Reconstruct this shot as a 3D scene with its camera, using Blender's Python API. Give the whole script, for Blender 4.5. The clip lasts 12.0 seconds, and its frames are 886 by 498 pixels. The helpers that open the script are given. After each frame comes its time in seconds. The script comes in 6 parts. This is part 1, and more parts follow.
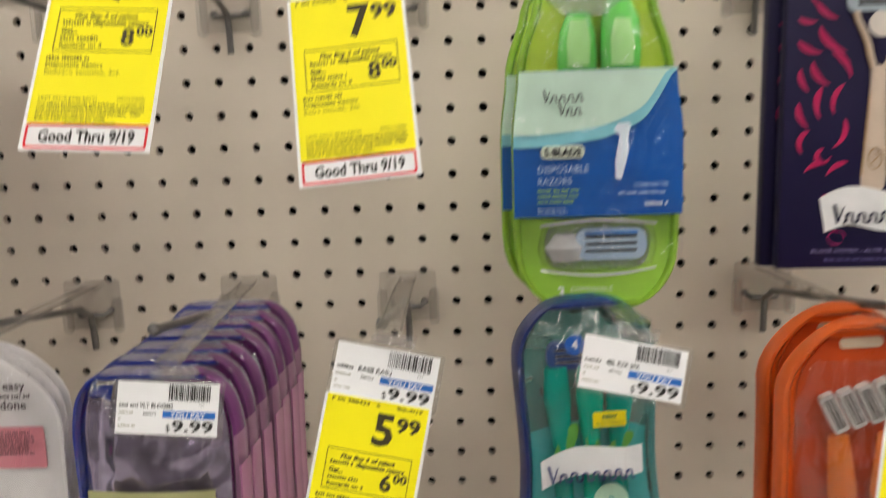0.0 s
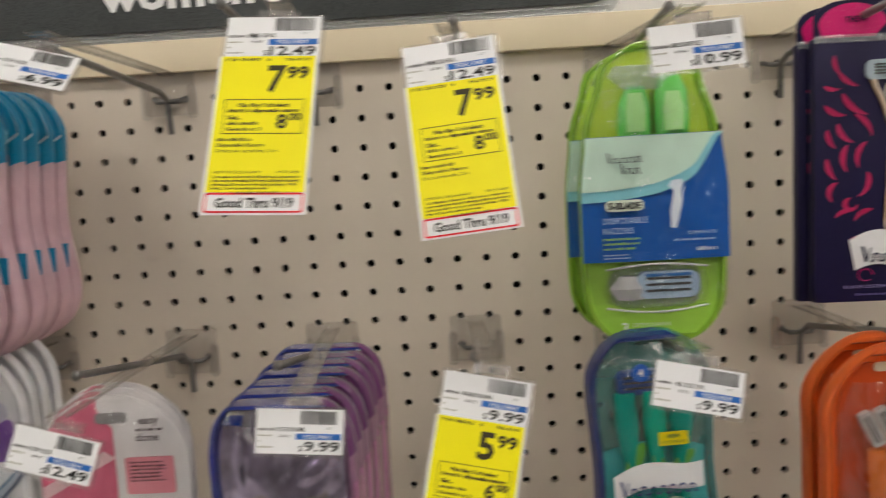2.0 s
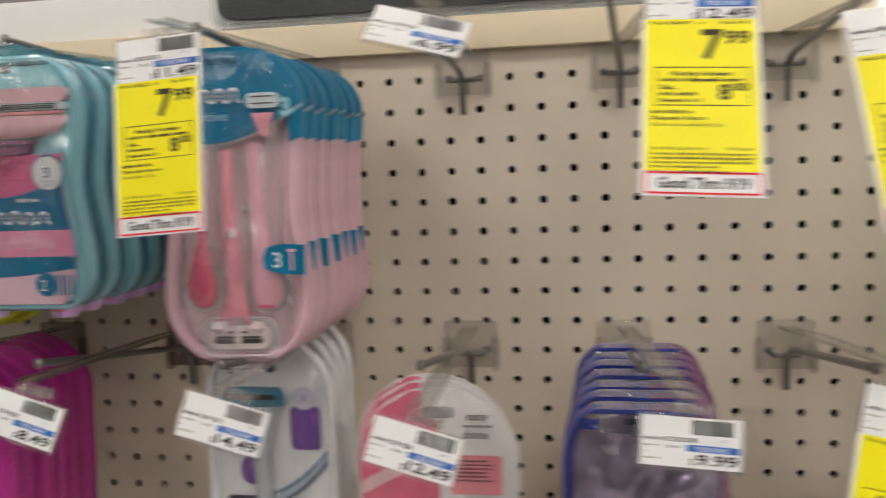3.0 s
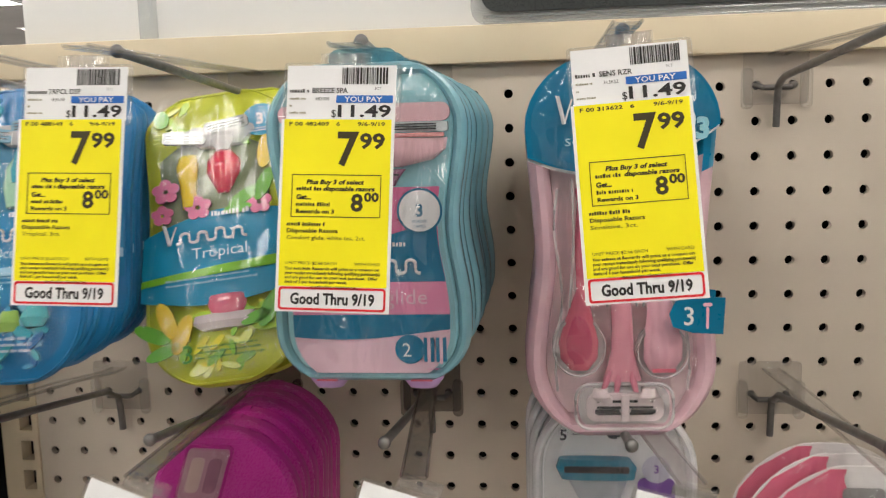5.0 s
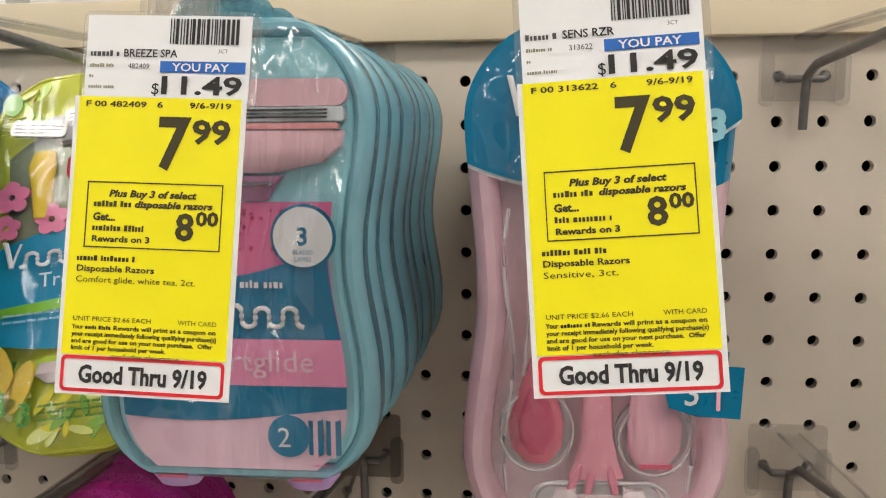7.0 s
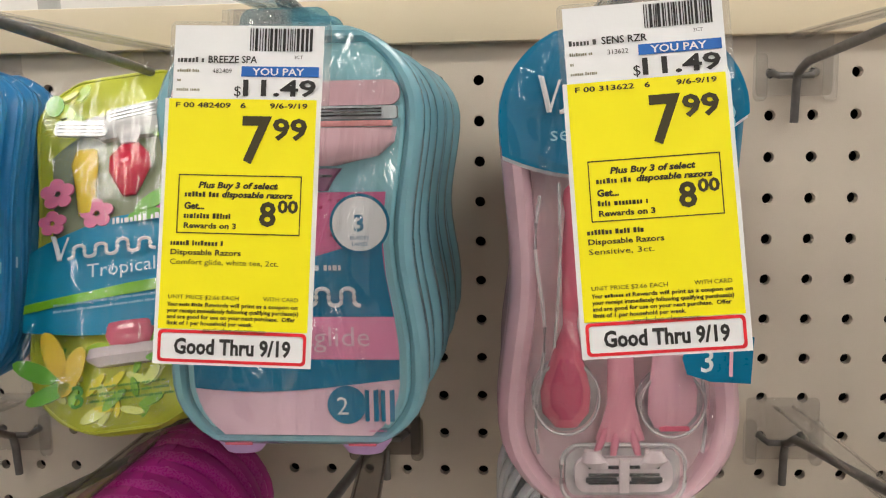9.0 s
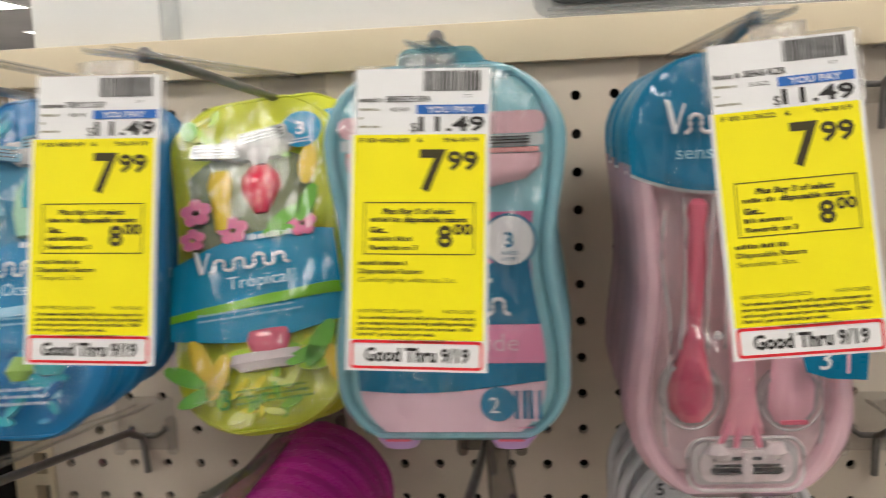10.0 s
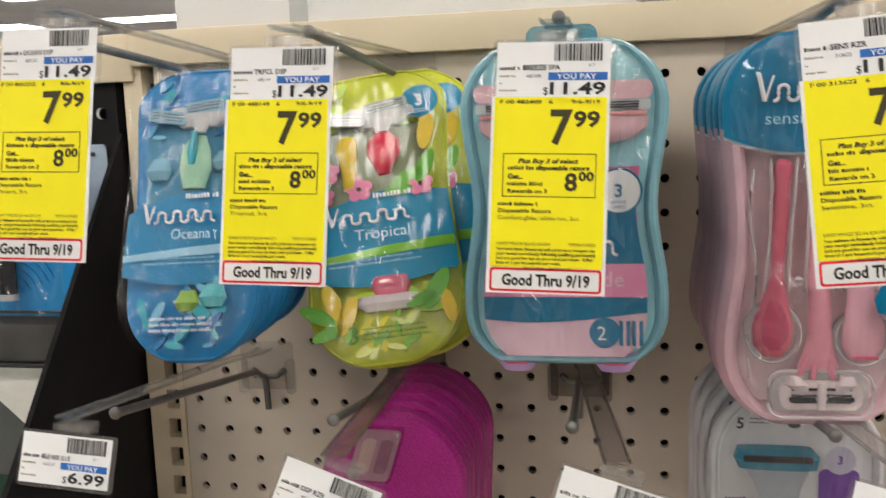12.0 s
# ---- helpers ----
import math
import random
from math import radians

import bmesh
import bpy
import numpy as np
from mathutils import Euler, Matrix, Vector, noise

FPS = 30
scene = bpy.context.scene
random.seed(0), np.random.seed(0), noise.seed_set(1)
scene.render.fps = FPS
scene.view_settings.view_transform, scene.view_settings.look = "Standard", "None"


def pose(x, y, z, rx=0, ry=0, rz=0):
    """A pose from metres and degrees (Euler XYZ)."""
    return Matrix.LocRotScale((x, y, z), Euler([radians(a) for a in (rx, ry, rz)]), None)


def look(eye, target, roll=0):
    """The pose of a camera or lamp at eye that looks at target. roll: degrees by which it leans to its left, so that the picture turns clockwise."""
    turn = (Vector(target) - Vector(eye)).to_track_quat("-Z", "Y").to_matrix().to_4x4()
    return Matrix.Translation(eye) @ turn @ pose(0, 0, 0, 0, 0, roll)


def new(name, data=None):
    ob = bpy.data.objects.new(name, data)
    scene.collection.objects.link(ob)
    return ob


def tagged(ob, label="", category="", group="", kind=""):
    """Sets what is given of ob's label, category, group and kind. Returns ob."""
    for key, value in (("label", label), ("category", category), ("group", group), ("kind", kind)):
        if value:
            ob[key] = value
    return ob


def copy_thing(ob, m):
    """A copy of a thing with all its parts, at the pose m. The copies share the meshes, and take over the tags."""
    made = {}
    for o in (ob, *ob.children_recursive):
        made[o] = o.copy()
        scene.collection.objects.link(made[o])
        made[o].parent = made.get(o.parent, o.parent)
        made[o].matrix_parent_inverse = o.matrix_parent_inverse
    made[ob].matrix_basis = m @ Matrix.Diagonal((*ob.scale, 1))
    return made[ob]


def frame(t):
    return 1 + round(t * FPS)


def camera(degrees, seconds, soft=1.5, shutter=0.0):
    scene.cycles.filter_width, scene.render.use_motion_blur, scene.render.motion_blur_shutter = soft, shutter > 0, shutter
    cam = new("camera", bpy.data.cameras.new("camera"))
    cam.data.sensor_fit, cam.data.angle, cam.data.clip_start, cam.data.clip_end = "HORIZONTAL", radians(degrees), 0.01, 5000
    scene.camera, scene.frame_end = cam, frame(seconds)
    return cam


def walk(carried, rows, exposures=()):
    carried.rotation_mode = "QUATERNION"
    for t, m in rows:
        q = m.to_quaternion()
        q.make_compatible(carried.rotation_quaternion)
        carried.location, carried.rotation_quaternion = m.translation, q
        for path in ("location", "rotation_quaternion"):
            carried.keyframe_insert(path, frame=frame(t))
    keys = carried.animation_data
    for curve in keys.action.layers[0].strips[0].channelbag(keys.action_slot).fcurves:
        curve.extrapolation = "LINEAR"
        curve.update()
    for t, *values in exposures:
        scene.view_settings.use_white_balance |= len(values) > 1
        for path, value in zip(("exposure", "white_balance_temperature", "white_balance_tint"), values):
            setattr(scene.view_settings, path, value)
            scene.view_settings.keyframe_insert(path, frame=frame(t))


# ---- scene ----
cam = camera(53.54, 12.0, soft=1.1, shutter=0.5)
PATH = [
    (0, (0.1888, -0.6851, 1.4297), (0.1304, 1.2861, 1.0962), -1.97),
    (0.5, (0.2003, -0.7345, 1.4415), (0.2052, 1.2600, 1.2939), -2.28),
    (1, (0.1988, -0.7488, 1.4379), (0.2161, 1.2470, 1.3093), -2.20),
    (1.5, (0.1910, -0.7477, 1.4346), (0.1853, 1.2457, 1.2723), -2.42),
    (2, (0.1484, -0.7642, 1.4377), (0.0612, 1.2229, 1.2278), -3.32),
    (2.5, (0.0753, -0.7607, 1.4549), (-0.1399, 1.2125, 1.2095), -2.34),
    (3, (-0.0078, -0.7298, 1.4349), (-0.3533, 1.2295, 1.2299), -2.03),
    (3.5, (-0.1761, -0.7523, 1.4760), (-0.4394, 1.2123, 1.2097), -2.92),
    (3.7, (-0.2099, -0.7535, 1.4724), (-0.4704, 1.2129, 1.2169), -2.64),
    (5.5, (-0.2817, -0.6004, 1.4710), (-0.4998, 1.3707, 1.2119), -1.34),
    (6, (-0.2664, -0.5448, 1.4709), (-0.4791, 1.4263, 1.2079), -1.15),
    (6.5, (-0.2623, -0.5194, 1.4671), (-0.4815, 1.4513, 1.2057), -0.56),
    (8.5, (-0.2747, -0.5481, 1.4682), (-0.4516, 1.4316, 1.2463), -0.82),
    (9, (-0.2833, -0.5569, 1.4670), (-0.4452, 1.4196, 1.2072), -1.03),
    (9.5, (-0.2881, -0.5689, 1.4722), (-0.4528, 1.4066, 1.2071), -1.63),
    (10, (-0.3235, -0.5939, 1.4796), (-0.5681, 1.3735, 1.2160), -2.50),
    (10.5, (-0.3529, -0.6341, 1.4813), (-0.7189, 1.3164, 1.2333), -2.16),
    (11, (-0.3600, -0.6592, 1.4795), (-0.7869, 1.2805, 1.2441), -1.94),
    (11.5, (-0.3560, -0.6617, 1.4762), (-0.7728, 1.2792, 1.2328), -2.18),
    (12, (-0.3446, -0.6641, 1.4697), (-0.7188, 1.2799, 1.1854), -1.96),
]
walk(cam, [(t, look(eye, target, roll)) for t, eye, target, roll in PATH], exposures=[(0, 0.0), (0.5, -0.15), (1.0, 0.08), (1.5, -0.12), (2.0, -0.25), (2.5, -0.13), (3.0, -0.13), (3.5, -0.06), (5.5, 0.05), (6.5, 0.06), (8.5, 0.02), (9.5, 0.06), (10.0, 0.0), (11.0, 0.04), (12.0, 0.03)])

# ---- world and light ----
world = bpy.data.worlds.new("world")
scene.world = world
world.use_nodes = True
world.node_tree.nodes["Background"].inputs[0].default_value = (0.9, 0.95, 1.0, 1)
world.node_tree.nodes["Background"].inputs[1].default_value = 0.05
LIGHT = 12.8
P = 0.0254          # pegboard pitch, one inch
TOP = 1.5           # height of the upper row of hooks
LOW = TOP - 9 * P   # height of the lower row of hooks


# ---- materials ----
def nodes_of(name):
    m = bpy.data.materials.new(name)
    m.use_nodes = True
    return m, m.node_tree.nodes, m.node_tree.links


def surface(name, colour, rough=0.5, metal=0.0, vary=0.08, scale=60.0, bump=0.0, fine=900.0, coat=0.0, trans=0.0, each=0.0):
    """A painted, printed, paper or metal surface, with stains at one scale and grain at another."""
    m, n, k = nodes_of(name)
    b = n["Principled BSDF"]
    b.inputs["Roughness"].default_value = rough
    b.inputs["Specular IOR Level"].default_value = 0.35
    b.inputs["Metallic"].default_value = metal
    b.inputs["Coat Weight"].default_value = coat
    b.inputs["Coat Roughness"].default_value = 0.12
    b.inputs["Transmission Weight"].default_value = trans
    tc = n.new("ShaderNodeTexCoord")
    big = n.new("ShaderNodeTexNoise")
    big.inputs["Scale"].default_value = scale
    big.inputs["Detail"].default_value = 4
    k.new(tc.outputs["Object"], big.inputs["Vector"])
    ramp = n.new("ShaderNodeMapRange")
    ramp.inputs["From Min"].default_value, ramp.inputs["From Max"].default_value = 0.3, 0.7
    ramp.inputs["To Min"].default_value, ramp.inputs["To Max"].default_value = 1 - vary, 1 + vary
    k.new(big.outputs["Fac"], ramp.inputs["Value"])
    mul = n.new("ShaderNodeVectorMath")
    mul.operation = "SCALE"
    mul.inputs[0].default_value = colour
    value = ramp.outputs["Result"]
    if each:
        info = n.new("ShaderNodeObjectInfo")
        spread = n.new("ShaderNodeMapRange")
        spread.inputs["To Min"].default_value, spread.inputs["To Max"].default_value = 1 - each, 1 + each
        k.new(info.outputs["Random"], spread.inputs["Value"])
        both = n.new("ShaderNodeMath")
        both.operation = "MULTIPLY"
        k.new(value, both.inputs[0])
        k.new(spread.outputs["Result"], both.inputs[1])
        value = both.outputs[0]
    k.new(value, mul.inputs["Scale"])
    k.new(mul.outputs["Vector"], b.inputs["Base Color"])
    grain = n.new("ShaderNodeTexNoise")
    grain.inputs["Scale"].default_value = fine
    grain.inputs["Detail"].default_value = 3
    k.new(tc.outputs["Object"], grain.inputs["Vector"])
    rr = n.new("ShaderNodeMapRange")
    rr.inputs["To Min"].default_value, rr.inputs["To Max"].default_value = max(0.02, rough - 0.08), min(1, rough + 0.08)
    k.new(grain.outputs["Fac"], rr.inputs["Value"])
    k.new(rr.outputs["Result"], b.inputs["Roughness"])
    if bump:
        bp = n.new("ShaderNodeBump")
        bp.inputs["Strength"].default_value = bump
        bp.inputs["Distance"].default_value = 0.001
        k.new(grain.outputs["Fac"], bp.inputs["Height"])
        k.new(bp.outputs["Normal"], b.inputs["Normal"])
    return m


def film(name, tint, body=0.0, colour=(1, 1, 1), rough=0.08, wrinkle=0.0, scale=70.0, ior=1.5, depth=0.006):
    """Clear or tinted plastic: lets light through, with a share of coloured body and a sharp gloss."""
    m, n, k = nodes_of(name)
    n.remove(n["Principled BSDF"])
    out = n["Material Output"]
    clear = n.new("ShaderNodeBsdfTransparent")
    clear.inputs["Color"].default_value = (*tint, 1)
    solid = n.new("ShaderNodeBsdfPrincipled")
    solid.inputs["Base Color"].default_value = (*colour, 1)
    solid.inputs["Roughness"].default_value = 0.45
    mixed = n.new("ShaderNodeMixShader")
    mixed.inputs[0].default_value = body
    k.new(clear.outputs[0], mixed.inputs[1])
    k.new(solid.outputs[0], mixed.inputs[2])
    gloss = n.new("ShaderNodeBsdfGlossy")
    gloss.inputs["Roughness"].default_value = rough
    edge = n.new("ShaderNodeLayerWeight")
    edge.inputs["Blend"].default_value = 0.5
    power = n.new("ShaderNodeMath")
    power.operation, power.inputs[1].default_value = "POWER", 4.0
    k.new(edge.outputs["Facing"], power.inputs[0])
    fres = n.new("ShaderNodeMath")
    fres.operation, fres.inputs[1].default_value, fres.inputs[2].default_value = "MULTIPLY_ADD", 0.45, ((ior - 1) / (ior + 1)) ** 2
    k.new(power.outputs[0], fres.inputs[0])
    top = n.new("ShaderNodeMixShader")
    k.new(fres.outputs[0], top.inputs[0])
    k.new(mixed.outputs[0], top.inputs[1])
    k.new(gloss.outputs[0], top.inputs[2])
    k.new(top.outputs[0], out.inputs["Surface"])
    tc = n.new("ShaderNodeTexCoord")
    if body:
        cloud = n.new("ShaderNodeTexNoise")
        cloud.inputs["Scale"].default_value = 45.0
        k.new(tc.outputs["Object"], cloud.inputs["Vector"])
        mr = n.new("ShaderNodeMapRange")
        mr.inputs["To Min"].default_value, mr.inputs["To Max"].default_value = body * 0.8, min(1.0, body * 1.2)
        k.new(cloud.outputs["Fac"], mr.inputs["Value"])
        k.new(mr.outputs["Result"], mixed.inputs[0])
    if wrinkle:
        warp = n.new("ShaderNodeTexNoise")
        warp.inputs["Scale"].default_value = scale
        warp.inputs["Detail"].default_value = 1.5
        warp.inputs["Distortion"].default_value = 1.5
        stretch = n.new("ShaderNodeMapping")
        stretch.inputs["Scale"].default_value = (1.5, 1.0, 0.45)
        k.new(tc.outputs["Object"], stretch.inputs["Vector"])
        k.new(stretch.outputs["Vector"], warp.inputs["Vector"])
        bp = n.new("ShaderNodeBump")
        bp.inputs["Strength"].default_value = wrinkle
        bp.inputs["Distance"].default_value = depth
        k.new(warp.outputs["Fac"], bp.inputs["Height"])
        k.new(bp.outputs["Normal"], gloss.inputs["Normal"])
    return m


def glow(name, colour, strength):
    m, n, k = nodes_of(name)
    e = n.new("ShaderNodeEmission")
    e.inputs[0].default_value = (*colour, 1)
    e.inputs[1].default_value = strength
    k.new(e.outputs[0], n["Material Output"].inputs["Surface"])
    return m


BOARD = surface("board paint", (0.60, 0.53, 0.445), 0.5, vary=0.035, scale=9, bump=0.12, fine=1400)
RAIL = surface("cream rail paint", (0.74, 0.635, 0.46), 0.4, vary=0.03, scale=12, bump=0.05)
# near-black, with the shade behind the peg holes put into the colour
HOLE_SHADE = surface("shade behind peg holes", (0.02, 0.018, 0.016), 0.9)
WHITEP = surface("white header board", (0.82, 0.82, 0.81), 0.35, vary=0.03, scale=8)
SIGN = surface("sign black", (0.045, 0.05, 0.05), 0.28, vary=0.15, scale=14, coat=0.4)
LETTER = surface("white lettering", (0.85, 0.85, 0.84), 0.5, vary=0.02)
ACRYL = film("clear acrylic", (0.93, 0.94, 0.94), 0.16, (0.75, 0.76, 0.77), 0.1)
CLIP = film("clear hook plastic", (0.96, 0.955, 0.95), 0.07, (0.62, 0.6, 0.58), 0.12, 0.25, 60)
CLIP_SMOKE = film("smoky hook plastic", (0.80, 0.78, 0.76), 0.10, (0.35, 0.33, 0.32), 0.15, 0.25, 60)
STEEL = surface("zinc wire", (0.19, 0.182, 0.176), 0.40, metal=0.6, vary=0.15, scale=200, bump=0.05)
PAPER = surface("white label paper", (0.80, 0.80, 0.81), 0.55, vary=0.02, scale=40, bump=0.03)
YELLOW = surface("yellow tag paper", (0.90, 0.80, 0.0), 0.5, vary=0.03, scale=30, bump=0.04)
INK = surface("black ink", (0.025, 0.023, 0.022), 0.6)
INKB = surface("brown black price ink", (0.05, 0.04, 0.012), 0.6)
INKG = surface("grey small print", (0.30, 0.28, 0.20), 0.7)
BLUEBAR = surface("blue print bar", (0.02, 0.14, 0.50), 0.5)
RED = surface("red print", (0.70, 0.02, 0.03), 0.5)
BLACK = surface("black fixture paint", (0.006, 0.006, 0.007), 0.85, vary=0.2, scale=30)
CLEAR = film("clear blister", (0.985, 0.985, 0.985), 0.0, (0.9, 0.9, 0.9), 0.05, 1.0, 24, 1.75, 0.020)
WRAP = film("crinkled wrap", (0.985, 0.985, 0.985), 0.0, (0.9, 0.9, 0.9), 0.04, 1.0, 20, 1.65, 0.014)
POUCHFILM = film("soft clear wrap", (0.985, 0.985, 0.98), 0.0, (0.9, 0.9, 0.9), 0.16, 1.0, 26, 1.55, 0.010)
FROST = film("frosted clear plastic", (0.97, 0.97, 0.97), 0.48, (0.92, 0.90, 0.91), 0.06, 0.9, 60, 1.8, 0.012)


# ---- shaping helpers ----
def part(name, bm, material, parent=None, label="", smooth=True):
    me = bpy.data.meshes.new(name)
    bmesh.ops.recalc_face_normals(bm, faces=bm.faces)
    bm.to_mesh(me)
    bm.free()
    me.materials.append(material)
    if smooth:
        me.shade_smooth()
        me.set_sharp_from_angle(angle=radians(38))
    ob = new(name, me)
    ob.parent = parent
    return tagged(ob, label)


def thing(name, m, label, category, group="", kind=""):
    ob = new(name)
    ob.empty_display_size = 0.02
    ob.matrix_basis = m
    return tagged(ob, label, category, group, kind)


def box(bm, x0, x1, y0, y1, z0, z1, bevel=0.0):
    made = bmesh.ops.create_cube(bm, size=1, matrix=Matrix.LocRotScale(((x0 + x1) / 2, (y0 + y1) / 2, (z0 + z1) / 2), None, (abs(x1 - x0), abs(y1 - y0), abs(z1 - z0))))
    if bevel:
        edges = {e for v in made["verts"] for e in v.link_edges}
        bmesh.ops.bevel(bm, geom=list(edges), offset=bevel, segments=2, profile=0.5, affect="EDGES")
    return bm


def boxed(*a, **k):
    return box(bmesh.new(), *a, **k)


def plate(bm, pts, y0, y1):
    """A flat shape in x and z, from y0 (front) to y1."""
    front = [bm.verts.new((x, y0, z)) for x, z in pts]
    back = [bm.verts.new((x, y1, z)) for x, z in pts]
    bm.faces.new(front)
    bm.faces.new(back[::-1])
    for a in range(len(pts)):
        b = (a + 1) % len(pts)
        bm.faces.new((front[a], back[a], back[b], front[b]))
    return bm


def ellipse(cx, cz, rx, rz, n=24, start=0.0, end=360.0):
    whole = abs(end - start) >= 360
    return [(cx + rx * math.cos(radians(start + (end - start) * i / (n if whole else n - 1))), cz + rz * math.sin(radians(start + (end - start) * i / (n if whole else n - 1)))) for i in range(n)]


def rounded(x0, x1, z0, z1, r, n=5):
    pts = []
    for cx, cz, a in ((x1 - r, z1 - r, 0), (x0 + r, z1 - r, 90), (x0 + r, z0 + r, 180), (x1 - r, z0 + r, 270)):
        pts += ellipse(cx, cz, r, r, n, a, a + 90)
    return pts


def loft(bm, stations, n=12, power=1.0):
    """A rounded body through stations (x, y, z, rx, ry), stacked mostly along z."""
    rings = []
    for x, y, z, rx, ry in stations:
        ring = []
        for i in range(n):
            c, s = math.cos(2 * math.pi * i / n), math.sin(2 * math.pi * i / n)
            ring.append(bm.verts.new((x + rx * math.copysign(abs(c) ** power, c), y + ry * math.copysign(abs(s) ** power, s), z)))
        rings.append(ring)
    for a, b in zip(rings, rings[1:]):
        for i in range(n):
            bm.faces.new((a[i], a[(i + 1) % n], b[(i + 1) % n], b[i]))
    bm.faces.new(rings[0])
    bm.faces.new(rings[-1][::-1])
    return bm


def rod(bm, points, r, n=10):
    """A round wire along points."""
    rings = []
    pts = [Vector(p) for p in points]
    for i, p in enumerate(pts):
        d = (pts[min(i + 1, len(pts) - 1)] - pts[max(i - 1, 0)]).normalized()
        side = d.cross((0, 0, 1))
        side = side.normalized() if side.length > 1e-4 else Vector((1, 0, 0))
        up = side.cross(d)
        rings.append([bm.verts.new(p + r * (math.cos(2 * math.pi * j / n) * side + math.sin(2 * math.pi * j / n) * up)) for j in range(n)])
    for a, b in zip(rings, rings[1:]):
        for i in range(n):
            bm.faces.new((a[i], a[(i + 1) % n], b[(i + 1) % n], b[i]))
    bm.faces.new(rings[0])
    bm.faces.new(rings[-1][::-1])
    return bm


TEXTS = {}


def text(words, size, material, parent, x, z, y=-0.001, align="CENTER", name="lettering", bold=0.0, width=None, slant=0.0, label=""):
    """Flat lettering that faces the aisle, size metres high in capitals; width fits it."""
    key = (words, size, align, bold, slant)
    if key not in TEXTS:
        c = bpy.data.curves.new("lettering", "FONT")
        c.body, c.size, c.align_x, c.resolution_u, c.offset, c.shear = words, size * 1.4, align, 2, bold, slant
        ob = bpy.data.objects.new("lettering", c)
        me = bpy.data.meshes.new_from_object(ob)
        me.transform(Matrix.Rotation(radians(90), 4, "X"))
        bpy.data.objects.remove(ob)
        TEXTS[key] = me
    me = TEXTS[key]
    if not me.materials:
        me.materials.append(material)
    ob = new(name, me)
    ob.parent = parent
    ob.location = (x, y, z)
    if width:
        xs = [v.co.x for v in me.vertices]
        ob.scale.x = width / (max(xs) - min(xs))
    if me.materials[0] != material:
        ob.material_slots[0].link = "OBJECT"
        ob.material_slots[0].material = material
    return tagged(ob, label)


